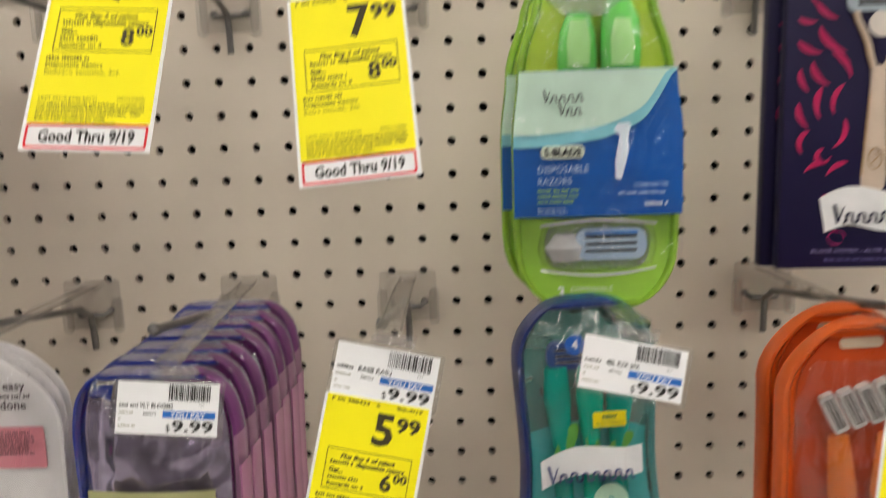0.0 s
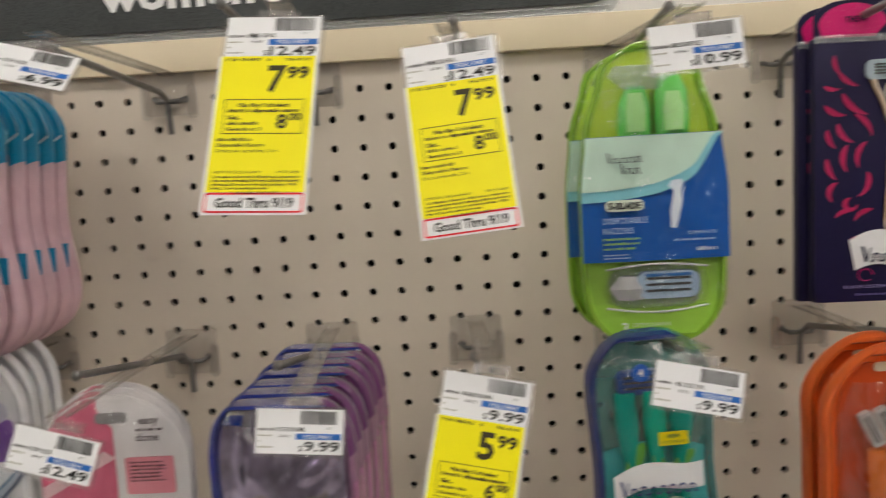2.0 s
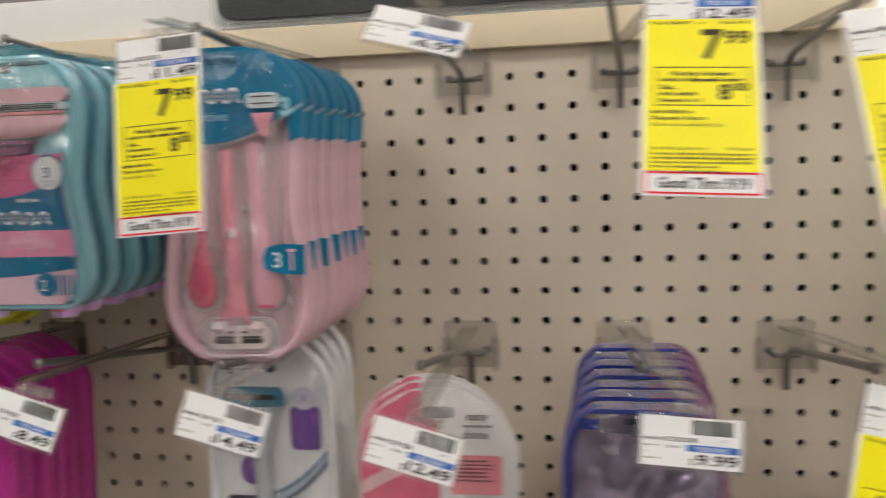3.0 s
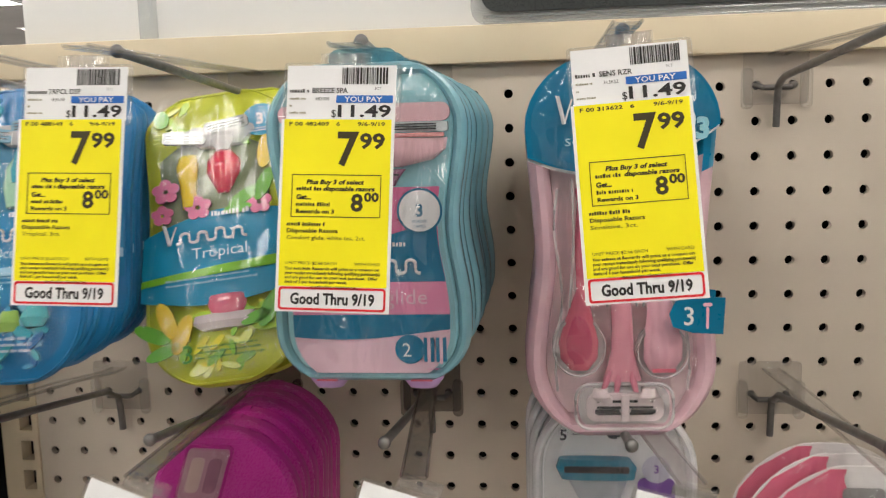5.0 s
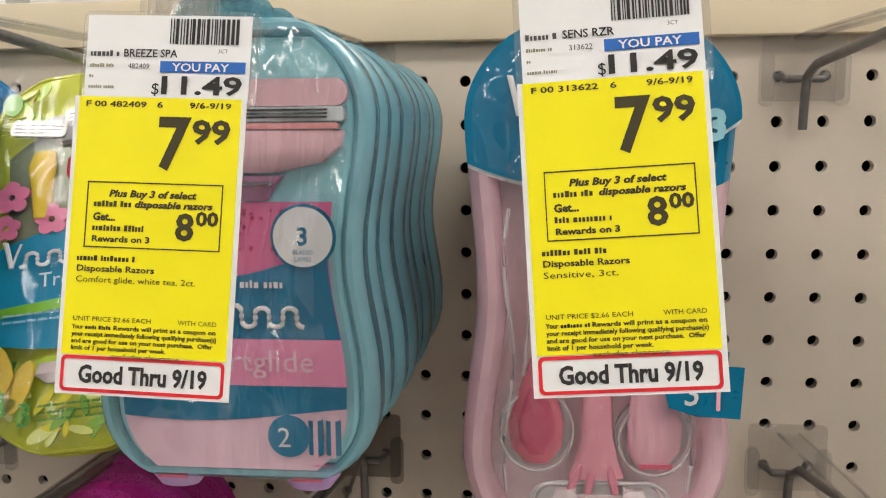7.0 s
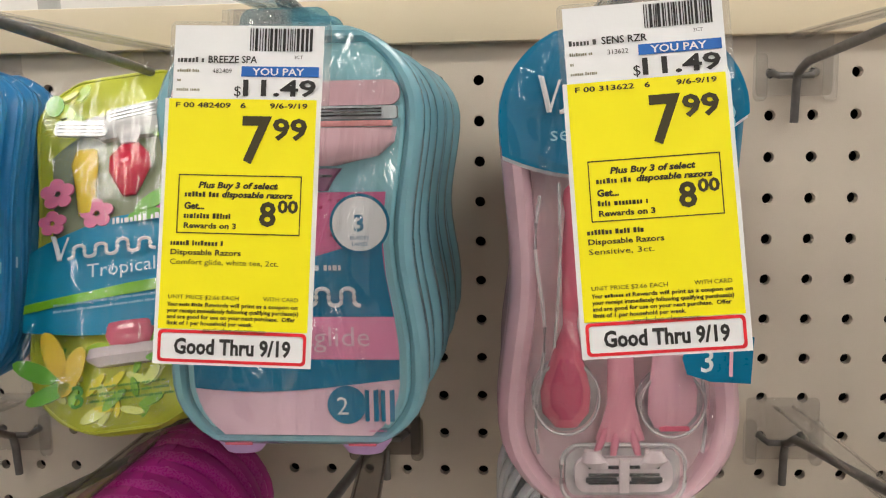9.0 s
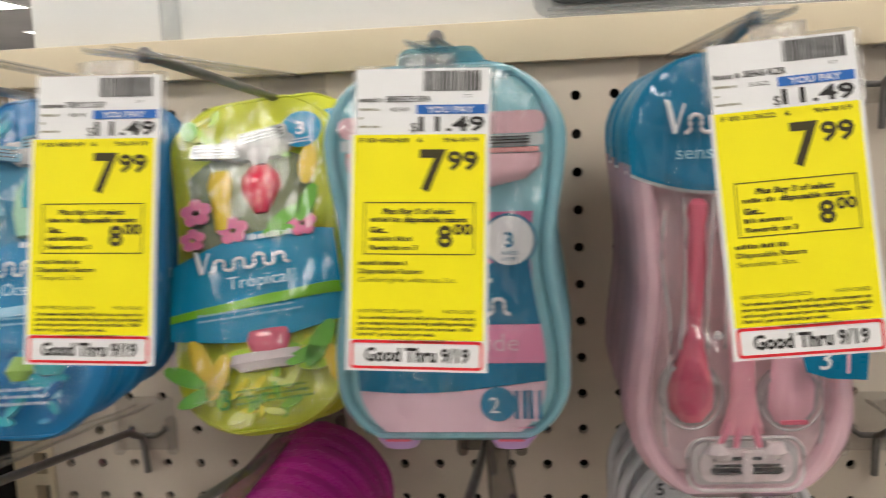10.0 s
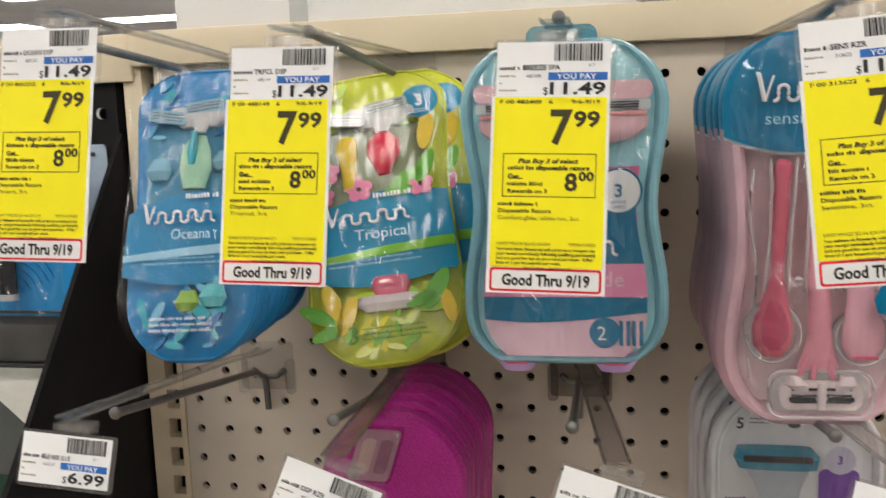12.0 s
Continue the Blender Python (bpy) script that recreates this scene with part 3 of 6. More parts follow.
UPPER = [
    # hook column, tag x, tag z, roll, price, sale
    (-24.5, -0.6095, 1.521, -1.5, "11.49", "7", "800252"),
    (-19.5, -0.4920, 1.5065, -1.5, "11.49", "7", "488149"),
    (-14.5, -0.3680, 1.5028, -2.0, "11.49", "7", "482409"),
    (-9.5, -0.2435, 1.5066, 3.5, "11.49", "7", "313622"),
    (-4.5, -0.094, 1.510, -14.5, "6.99", None, "313801"),
    (0.5, 0.0435, 1.518, -3.0, "12.49", "7", "954897"),
    (5.5, 0.136, 1.500, 5.0, "12.49", "7", "250028"),
    (10.5, 0.270, 1.502, 3.0, "10.99", None, "849404"),
    (16.0, 0.416, 1.520, 2.0, "12.49", None, "292423"),
]
LOWER = [
    (-24.5, -0.621, 1.316, -4.0, "6.99", None, "401277"),
    (-19.5, -0.478, 1.301, -20.0, "6.99", None, "402126"),
    (-14.5, -0.342, 1.303, -17.0, "8.49", None, "310992"),
    (-9.5, -0.215, 1.302, -15.0, "14.49", None, "310455"),
    (-4.5, -0.105, 1.289, -16.0, "12.49", None, "388410"),
    (0.5, 0.039, 1.297, -4.0, "9.99", None, "388470"),
    (5.5, 0.149, 1.311, -12.0, "9.99", "5", "388423"),
    (10.5, 0.269, 1.311, -12.0, "9.99", None, "389702"),
    (16.5, 0.417, 1.292, -12.0, "5.99", "buy", "402121"),
]
NAMES = {"800252": ("OCEAN DSP", "Oceana, 3ct."), "488149": ("TRPCL DSP", "Tropical, 3ct."), "482409": ("BREEZE SPA", "Comfort glide, white tea, 2ct."), "313622": ("SENS RZR", "Sensitive, 3ct."), "954897": ("EMB SENS", "Embrace sensitive, 2ct."), "250028": ("EMB ELHDL", "Extra smooth, 2ct."), "849404": ("5BLD DSP RZR", ""), "292423": ("KT2 RAZOR", ""), "388470": ("VLT BLOOMS", ""), "388423": ("RASB RAIN", "Raspberry, 4ct."), "389702": ("4BL RZR 3PK", ""), "402121": ("3BLD DSP ORN", ""), "401277": ("4BLD RZR BLUE", "")}
for rows, hz in ((UPPER, TOP), (LOWER, LOW)):
    for n, (col, tx, tz, roll, price, sale, code) in enumerate(rows):
        hook(col * P, hz, tx, tz + 0.004, smoke=hz == LOW and n in (1, 2), rise=0.033 if hz == LOW else 0.029 if n == 5 else 0.010, tip=-0.001 if hz == TOP and n == 5 else None)
        label = tag(tx, -0.280 if code == "954897" else -0.272, tz, roll, price, sale, "6" if sale == "5" else "8", code=code, item=NAMES.get(code, ("DSP RZR", ""))[0], kind_line=NAMES.get(code, ("", ""))[1], seed=n + 1 if hz == TOP else n + 40, pitch=40.0 if code == "313801" else 29.0 if code == "954897" else 23.0 if code == "250028" else 11.0 if hz == TOP else 15.0)
        if hz == TOP and n in (1, 2, 3):
            label.scale = (0.972, 0.972, 0.972)
        if code == "954897":
            label.scale = (1.01, 1.0, 1.06)


# ---- razor packs ----
def plastic(name, c, rough=0.3, coat=0.3, vary=0.06):
    return surface(name, c, rough, vary=vary, scale=70, coat=coat, fine=500)


TEAL = plastic("teal print", (0.0, 0.17, 0.32))
WHITE = plastic("white print", (0.82, 0.82, 0.83))
ROSE = plastic("rose handle", (0.72, 0.15, 0.23), 0.14, 0.6)
PINK = plastic("pink handle", (0.84, 0.36, 0.45), 0.16, 0.5)
LPINK = plastic("light pink handle", (0.90, 0.50, 0.60), 0.16, 0.5)
CARTRIDGE = plastic("pale cartridge", (0.72, 0.62, 0.64), 0.2)
BLADE = surface("steel blade", (0.28, 0.28, 0.29), 0.25, metal=0.9, vary=0.1, scale=300)
DARK = plastic("dark rubber", (0.035, 0.035, 0.04), 0.4)
PINKCARD = plastic("pale pink card", (0.80, 0.62, 0.65), 0.45)
PINKFILM = film("pink shell", (0.98, 0.86, 0.90), 0.50, (0.95, 0.68, 0.76), 0.08, 0.6, 40, 1.6)
AQUAFILM = film("aqua shell", (0.68, 0.88, 0.92), 0.42, (0.11, 0.36, 0.47), 0.10, 0.35, 40, 1.6)
AQUAEDGE = film("aqua shell edge", (0.78, 0.94, 0.96), 0.60, (0.31, 0.61, 0.70), 0.08, 0.4, 40, 1.7)
SLOT = plastic("dark hang slot", (0.05, 0.06, 0.08), 0.6)


def pile(first, count, step, dx=0.0, dz=0.0, turn=0.0, seed=3):
    """Copies of a pack behind it on its hook, each hanging a little differently."""
    rng = random.Random(seed)
    m = Matrix.LocRotScale(first.location, first.rotation_euler, None)
    for i in range(1, count):
        copy_thing(first, Matrix.Translation((dx * i + rng.uniform(-0.0008, 0.0008), step * i, dz * i + rng.uniform(-0.0008, 0.0008))) @ m @ pose(0, 0, 0, rng.uniform(-1, 1), rng.uniform(-0.8, 0.8), turn * i + rng.uniform(-1.5, 1.5)))


def wordmark(parent, x0, x1, s, h, material, y, seed=1, name="brand_mark"):
    """A brand's mark as plain shapes of its size and colour: a tall tick and a scalloped line."""
    bm = bmesh.new()
    t, w = h * 0.075, h * 0.66
    rod(bm, [(x0, y, -s + h * 1.12), (x0 + w * 0.12, y, -s + h * 1.14), (x0 + w * 0.34, y, -s + h * 0.55), (x0 + w * 0.50, y, -s + t)], t * 1.25, 6)
    rod(bm, [(x0 + w * 0.52, y, -s + t), (x0 + w * 0.74, y, -s + h * 0.55), (x0 + w, y, -s + h * 1.05)], t * 0.6, 6)
    a = x0 + w * 1.0
    waves = max(2, round((x1 - a) / (h * 0.78)))
    rng = random.Random(seed)
    tall = [rng.uniform(0.75, 1.0) for _ in range(waves + 1)]
    pts = []
    for i in range(waves * 18 + 1):
        f = i / 18
        c = math.cos(2 * math.pi * f)
        pts.append((a + (x1 - a) * f / waves + 0.08 * h * math.sin(4 * math.pi * f), y, -s + t + h * 0.33 * (1 - c) * tall[int(f)]))
    rod(bm, pts, t, 6)
    return part(name, bm, material, parent)


def print_lines(parent, x0, x1, s, h, gap, count, material, y, seed=1):
    rng = random.Random(seed)
    bm = bmesh.new()
    for k in range(count):
        bars(bm, x0, x1 - rng.uniform(0, 0.25) * (x1 - x0), -s - k * gap, y, h, rng=rng)
    return tagged(part("print", bm, material, parent, smooth=False), kind="stuff")


def handle(parent, pts, material, name="razor_handle"):
    return part(name, loft(bmesh.new(), [(x, y, -s, rx, ry) for x, s, y, rx, ry in pts], 14), material, parent)


def cartridge(parent, x, s, y, w, h, body, blades=3, strip=None):
    c = part("razor_head", plate(bmesh.new(), rounded(x - w, x + w, -s - h, -s + h, h * 0.75), y, y + 0.006), body, parent, "razor cartridge")
    for k in range(blades):
        zz = -s + h * 0.5 - k * h * 0.9 / max(blades - 1, 1)
        part("blade", boxed(x - w * 0.72, x + w * 0.72, y - 0.0008, y - 0.0001, zz - h * 0.09, zz + h * 0.09), BLADE, c)
    if strip:
        part("glide_strip", boxed(x - w * 0.75, x + w * 0.75, y - 0.0011, y - 0.0001, -s + h * 0.62, -s + h * 0.86, 0.0003), strip, c)
    return c


def badge(parent, x, s, r, ground, ink, y, digit="3", size=0.009):
    b = part("badge", plate(bmesh.new(), ellipse(x, -s, r, r, 28), y, y + 0.0004), ground, parent)
    text(digit, size, ink, parent, x, -s - size * 0.42, y - 0.0005, bold=0.0002)
    return b


def sensitive_pack(m):
    g = thing("razor_pack", m, "pink and teal clamshell pack of three disposable razors", "razor pack", "pink razor packs")
    S = Shape(0.197, [(0, 0.0495), (0.14, 0.0500), (0.5, 0.0452), (0.8, 0.0512), (1, 0.0512)], 0.036, 0.040)
    part("backing_card", S.slab(bmesh.new(), 0.0085, 0.0097, 0.0004, 0.002), PINKCARD, g)
    part("shell_rim", S.rim(bmesh.new(), 0.0115, -0.002, 0.009, keep=lambda x, z: z < -0.050), PINKFILM, g, "milky pink plastic rim")
    part("top_rim", S.rim(bmesh.new(), 0.0115, -0.002, 0.009, keep=lambda x, z: z >= -0.050), TEAL, g, "teal top edge")
    edge = lambda u: -0.0147 * (u + 0.25) ** 2  # noqa: E731
    part("white_edge", S.band(bmesh.new(), 0.0, 0.0598, -0.0021, 0.0004, lower=edge, nu=24), WHITE, g)
    part("teal_top", S.band(bmesh.new(), 0.0, 0.0582, -0.0034, 0.0002, lower=edge, nu=24, crinkle=0.0012, seed=3), TEAL, g, "glossy teal printed top")
    part("hang_slot", plate(bmesh.new(), rounded(-0.011, 0.011, -0.0105, -0.0070, 0.0017), -0.0046, -0.0042), plastic("deep teal slot", (0.0, 0.09, 0.18)), g)
    wordmark(g, -0.034, 0.012, 0.0345, 0.0125, WHITE, -0.0056, 5)
    part("top_film", S.band(bmesh.new(), 0.003, 0.0575, -0.0062, 0.003, lower=edge, nu=24, nv=14, bulge=0.0016, crinkle=0.0022, thick=0.0, seed=31), CLEAR, g, "glossy clear film over the print")
    text("sensitive", 0.0060, plastic("pale teal print", (0.40, 0.66, 0.76)), g, -0.0135, -0.0445, -0.0054, width=0.032)
    text("3", 0.010, plastic("aqua digit", (0.35, 0.72, 0.82)), g, 0.0405, -0.042, -0.0052, bold=0.0008)
    icon = cartridge(g, 0.026, 0.0330, -0.0062, 0.0105, 0.0046, plastic("silver head print", (0.66, 0.76, 0.78), 0.2), 2)
    part("razor_neck", plate(bmesh.new(), [(0.0185, -0.0405), (0.0325, -0.0405), (0.0285, -0.0545), (0.0235, -0.0545)], -0.0058, -0.0053), PINK, icon, "pink razor neck")
    part("blister", S.band(bmesh.new(), 0.052, 0.190, 0.0, 0.0110, upper=lambda u: edge(u) + 0.004, bulge=0.011, crinkle=0.0012, nu=20, nv=26, seed=5), CLEAR, g, "clear domed blister")
    handle(g, [(-0.019, 0.0615, 0.001, 0.0022, 0.0015), (-0.019, 0.064, 0.0, 0.0046, 0.0032), (-0.0192, 0.068, 0.0, 0.0050, 0.0034), (-0.0195, 0.073, 0.0, 0.0036, 0.0028), (-0.020, 0.090, 0.0, 0.0046, 0.003), (-0.021, 0.118, 0.0, 0.0030, 0.003), (-0.0225, 0.132, -0.001, 0.0070, 0.004), (-0.0230, 0.145, -0.001, 0.0105, 0.0048), (-0.0228, 0.154, -0.001, 0.0098, 0.0045), (-0.0225, 0.160, 0.0, 0.0050, 0.003)], ROSE)
    part("handle_inlay", loft(bmesh.new(), [(-0.0228, -0.0040, -0.131, 0.0030, 0.0008), (-0.0230, -0.0054, -0.143, 0.0070, 0.0014), (-0.0229, -0.0052, -0.150, 0.0066, 0.0013), (-0.0228, -0.0042, -0.156, 0.0030, 0.0008)], 14), plastic("deep rose inlay", (0.60, 0.08, 0.17), 0.16, 0.6), g, "deep rose oval grip inlay")
    for k, (ex, es) in enumerate(((-0.002, 0.1665), (0.0045, 0.1665), (-0.0065, 0.1660))):
        part("neck_rib", loft(bmesh.new(), [(ex, -0.0030, -es + 0.006, 0.0012, 0.001), (ex * 1.3, -0.0034, -es, 0.0018, 0.0014), (ex * 1.6, -0.0028, -es - 0.005, 0.0014, 0.001)], 8), plastic("soft rose rib", (0.78, 0.28, 0.38), 0.16, 0.6), g)
    part("bulb_ring", plate(bmesh.new(), ellipse(-0.0228, -0.148, 0.0140, 0.0155, 28), 0.0035, 0.0065), FROST, g)
    handle(g, [(-0.002, 0.062, 0.001, 0.0042, 0.003), (-0.002, 0.10, 0.0, 0.0050, 0.003), (0.0, 0.135, -0.001, 0.0056, 0.0035), (0.0, 0.150, -0.002, 0.0060, 0.0045), (0.0, 0.158, -0.001, 0.0078, 0.004), (0.0, 0.166, 0.0, 0.0105, 0.0035)], PINK)
    handle(g, [(0.016, 0.058, 0.001, 0.0048, 0.003), (0.017, 0.10, 0.0, 0.0042, 0.003), (0.020, 0.130, -0.001, 0.0068, 0.004), (0.0215, 0.145, -0.002, 0.0102, 0.0048), (0.0215, 0.155, -0.001, 0.0102, 0.0048), (0.021, 0.161, 0.0, 0.0065, 0.003)], LPINK)
    part("bulb_ring", plate(bmesh.new(), ellipse(0.0215, -0.151, 0.0140, 0.0140, 28), 0.0035, 0.0065), FROST, g)
    for cx, cs, rx, rz in ((-0.0228, 0.148, 0.0138, 0.0150), (0.0215, 0.151, 0.0135, 0.0135)):
        part("blister_ridge", rod(bmesh.new(), [(cx + rx * math.cos(radians(q)), -0.0022, -cs + rz * math.sin(radians(q))) for q in range(0, 361, 15)], 0.0006, 6), FROST, g, "clear moulded ridge")
    for k in (-1, 1):
        part("blister_ridge", rod(bmesh.new(), [(k * (0.0335 + 0.002 * math.sin(9 * f)), -0.0015, -0.066 - 0.105 * f) for f in (0, 0.1, 0.2, 0.3, 0.4, 0.5, 0.6, 0.7, 0.8, 0.9, 1.0)], 0.0008, 6), FROST, g, "clear moulded ridge")
    for (xa, xb, w0, w1) in ((-0.0193, -0.0215, 0.0066, 0.0062), (-0.0020, 0.0000, 0.0068, 0.0078), (0.0162, 0.0192, 0.0066, 0.0080)):
        for k in (-1, 1):
            side = [(xa + (xb - xa) * f + k * (w0 + (w1 - w0) * f - 0.0012 * math.sin(math.pi * f)), -0.0030 - 0.0012 * math.sin(5 * f), -0.061 - 0.066 * f) for f in (i / 12 for i in range(13))]
            part("blister_ridge", rod(bmesh.new(), side, 0.0007, 6), FROST, g, "clear moulded ridge")
    for cx, cs, r in ((0.0, 0.1145, 0.0030), (-0.0115, 0.121, 0.0022), (0.0105, 0.0985, 0.0024)):
        part("blister_dimple", loft(bmesh.new(), [(cx, -0.0040, -cs + r, r * 0.4, 0.0006), (cx, -0.0052, -cs + r * 0.4, r, 0.0014), (cx, -0.0052, -cs - r * 0.4, r, 0.0014), (cx, -0.0040, -cs - r, r * 0.4, 0.0006)], 12), FROST, g, "clear moulded dimple")
    part("cradle_rim", rod(bmesh.new(), [(x, -0.0022, z) for x, z in rounded(-0.025, 0.027, -0.1915, -0.1675, 0.008, 6)] + [(0.027, -0.0022, -0.1755)], 0.0009, 6), FROST, g, "clear moulded ridge")
    part("grip_mark", plate(bmesh.new(), rounded(0.0150, 0.0275, -0.1605, -0.1585, 0.0008), -0.0066, -0.0062), ROSE, g)
    part("head_cradle", plate(bmesh.new(), rounded(-0.023, 0.025, -0.190, -0.169, 0.007), -0.0015, 0.004), FROST, g, "clear moulded cradle")
    cartridge(g, 0.001, 0.1795, -0.0045, 0.0205, 0.0072, CARTRIDGE, 3)
    for k in (-1, 1):
        part("blade_window", boxed(0.001 + k * 0.0095 - 0.0065, 0.001 + k * 0.0095 + 0.0065, -0.0056, -0.0054, -0.1822, -0.1800, 0.0004), DARK, g)
        part("head_wing", loft(bmesh.new(), [(0.001 + k * 0.0135, -0.003, -0.1695, 0.003, 0.002), (0.001 + k * 0.0125, -0.0045, -0.1735, 0.0055, 0.003), (0.001 + k * 0.010, -0.004, -0.1765, 0.0045, 0.002)], 12), CARTRIDGE, g)
    part("head_bridge", boxed(-0.0012, 0.0032, -0.0065, -0.0046, -0.1865, -0.1725, 0.0006), CARTRIDGE, g)
    for k in (-1, 1):
        part("head_arm", boxed(0.001 + k * 0.010 - 0.001, 0.001 + k * 0.010 + 0.001, -0.0042, -0.0010, -0.178, -0.169, 0.0004), CARTRIDGE, g)
    part("count_badge", plate(bmesh.new(), [(0.051, -0.121), (0.050, -0.1395), (0.034, -0.1385), (0.0245, -0.1355), (0.0225, -0.129), (0.0255, -0.1225), (0.034, -0.120)], -0.0128, -0.0122), TEAL, g, "teal badge with a white 3")
    text("3", 0.0095, WHITE, g, 0.0325, -0.1345, -0.0130, bold=0.0001)
    ic = plate(bmesh.new(), rounded(0.0412, 0.0426, -0.1365, -0.1255, 0.0006), -0.0132, -0.0129)
    plate(ic, rounded(0.0396, 0.0442, -0.1252, -0.1234, 0.0008), -0.0132, -0.0129)
    part("razor_icon", ic, LPINK, g, smooth=False)
    return g


def breeze_pack(m):
    g = thing("razor_case", m, "aqua plastic travel case of two razors with pink card", "razor pack", "aqua razor cases")
    S = Shape(0.160, [(0, 0.0488), (0.2, 0.0505), (0.5, 0.0450), (0.78, 0.0505), (1, 0.0500)], 0.031, 0.026)
    part("shell", S.slab(bmesh.new(), 0.003, 0.0195, 0.003, 0.0006), AQUAFILM, g, "translucent aqua plastic shell")
    part("shell_rim", S.rim(bmesh.new(), 0.0068, -0.0025, 0.0045), AQUAEDGE, g)
    part("tray", S.slab(bmesh.new(), 0.0005, 0.0022, 0.0005, 0.0066), plastic("aqua tray", (0.30, 0.60, 0.67), 0.3), g)
    tab = plate(bmesh.new(), rounded(-0.017, 0.017, -0.006, 0.0065, 0.005), 0.001, 0.0028)
    part("hang_tab", tab, AQUAFILM, g)
    part("hang_slot", plate(bmesh.new(), rounded(-0.004, 0.004, -0.011, -0.0035, 0.0035), -0.0004, 0.0002), SLOT, g)
    MAUVE, PALE = plastic("mauve neck", (0.30, 0.12, 0.22), 0.25), plastic("pale rose head", (0.82, 0.52, 0.58), 0.24)
    part("razor_head", plate(bmesh.new(), rounded(-0.0425, 0.0425, -0.0295, -0.0205, 0.004), -0.004, 0.0), PALE, g)
    part("blade_strip", plate(bmesh.new(), rounded(-0.0415, 0.0415, -0.0345, -0.0298, 0.001), -0.005, 0.0), plastic("grey strip", (0.62, 0.68, 0.70), 0.2), g)
    for k in range(3):
        part("blade", boxed(-0.036, 0.036, -0.0056, -0.0051, -0.0311 - 0.0012 * k, -0.0305 - 0.0012 * k), DARK if k != 1 else BLADE, g)
    part("glide_strip", boxed(-0.0395, 0.0395, -0.0052, -0.0008, -0.0372, -0.0350, 0.0004), plastic("coral strip", (0.80, 0.36, 0.36)), g)
    part("razor_body", loft(bmesh.new(), [(0, -0.001, -0.0375, 0.0410, 0.004), (0, -0.0015, -0.043, 0.0400, 0.005), (0, -0.001, -0.048, 0.034, 0.0045), (0, 0, -0.0515, 0.018, 0.003)], 20, 0.6), PALE, g)
    part("razor_neck", loft(bmesh.new(), [(0, 0, -0.0525, 0.020, 0.003), (0, -0.001, -0.057, 0.0165, 0.004), (0, -0.001, -0.0608, 0.0145, 0.004)], 16, 0.7), MAUVE, g)
    part("chrome_line", boxed(-0.017, 0.017, -0.0055, -0.0050, -0.0556, -0.0546), BLADE, g)
    kw = dict(inset=0.0105, nu=20, nv=6, thick=0.0004)
    HOT, MID, BLUSH = plastic("hot pink print", (0.72, 0.16, 0.34)), plastic("candy pink print", (0.84, 0.30, 0.50)), plastic("blush print", (0.78, 0.53, 0.63))
    card = part("card", S.band(bmesh.new(), 0.0613, 0.1550, -0.0026, **kw), HOT, g, "printed insert card")
    part("blush_ground", S.band(bmesh.new(), 0.1320, 0.1550, -0.0030, **kw, upper=lambda u: 0.003 * math.sin(2.2 * u + 1)), BLUSH, g)
    part("teal_wave", S.band(bmesh.new(), 0.0850, 0.1083, -0.0034, **kw, upper=lambda u: -0.0045 * u + 0.002 * math.cos(3 * u)), TEAL, g)
    part("pink_stripe", S.band(bmesh.new(), 0.1085, 0.1248, -0.0034, **kw), MID, g)
    part("teal_wave", S.band(bmesh.new(), 0.1250, 0.1345, -0.0034, **kw, lower=lambda u: 0.0032 * math.sin(1.6 * u + 2.2)), TEAL, g)
    wordmark(g, -0.030, 0.026, 0.1048, 0.0115, WHITE, -0.0040, 11)
    print_lines(g, 0.004, 0.022, 0.0905, 0.0026, 0.004, 1, WHITE, -0.0040, 4)
    text("comfortglide", 0.0078, BLUSH, g, -0.001, -0.1195, -0.0042, width=0.060)
    rng = random.Random(8)
    dots = bmesh.new()
    for _ in range(46):
        a, r = rng.uniform(-0.008, 0.020), rng.uniform(0.0004, 0.0011)
        plate(dots, ellipse(a, -0.0625 - abs(rng.gauss(0, 0.006)) - r, r, r, 6), -0.0034, -0.0030)
    tagged(part("petal_dots", dots, plastic("dark pink dots", (0.48, 0.03, 0.14)), g, smooth=False), kind="stuff")
    part("badge_ring", plate(bmesh.new(), ellipse(0.0265, -0.0730, 0.0113, 0.0113, 30), -0.0040, -0.0036), TEAL, g)
    badge(g, 0.0265, 0.0730, 0.0102, WHITE, TEAL, -0.0046, "3", 0.0062)
    text("BLADES", 0.0015, TEAL, g, 0.0265, -0.0788, -0.0050)
    text("LAMES", 0.0015, TEAL, g, 0.0265, -0.0812, -0.0050)
    part("count_badge", plate(bmesh.new(), ellipse(0.0195, -0.1425, 0.0075, 0.0075, 24) , -0.0040, -0.0036), TEAL, g)
    text("2", 0.0072, WHITE, g, 0.0180, -0.1462, -0.0045)
    for k in range(2):
        xx = 0.0265 + 0.0062 * k
        part("icon_ground", plate(bmesh.new(), rounded(xx, xx + 0.0052, -0.1490, -0.1362, 0.0006), -0.0040, -0.0036), TEAL, g)
        ic = plate(bmesh.new(), rounded(xx + 0.0018, xx + 0.0034, -0.1500, -0.1362, 0.0007), -0.0046, -0.0042)
        plate(ic, rounded(xx + 0.0002, xx + 0.0050, -0.1365, -0.1340, 0.0009), -0.0046, -0.0042)
        part("razor_icon", ic, BLUSH, g, smooth=False)
    print_lines(g, 0.028, 0.036, 0.1530, 0.0007, 0.001, 1, HOT, -0.0042, 6)
    LAV = plastic("lavender foot", (0.55, 0.34, 0.66), 0.3)
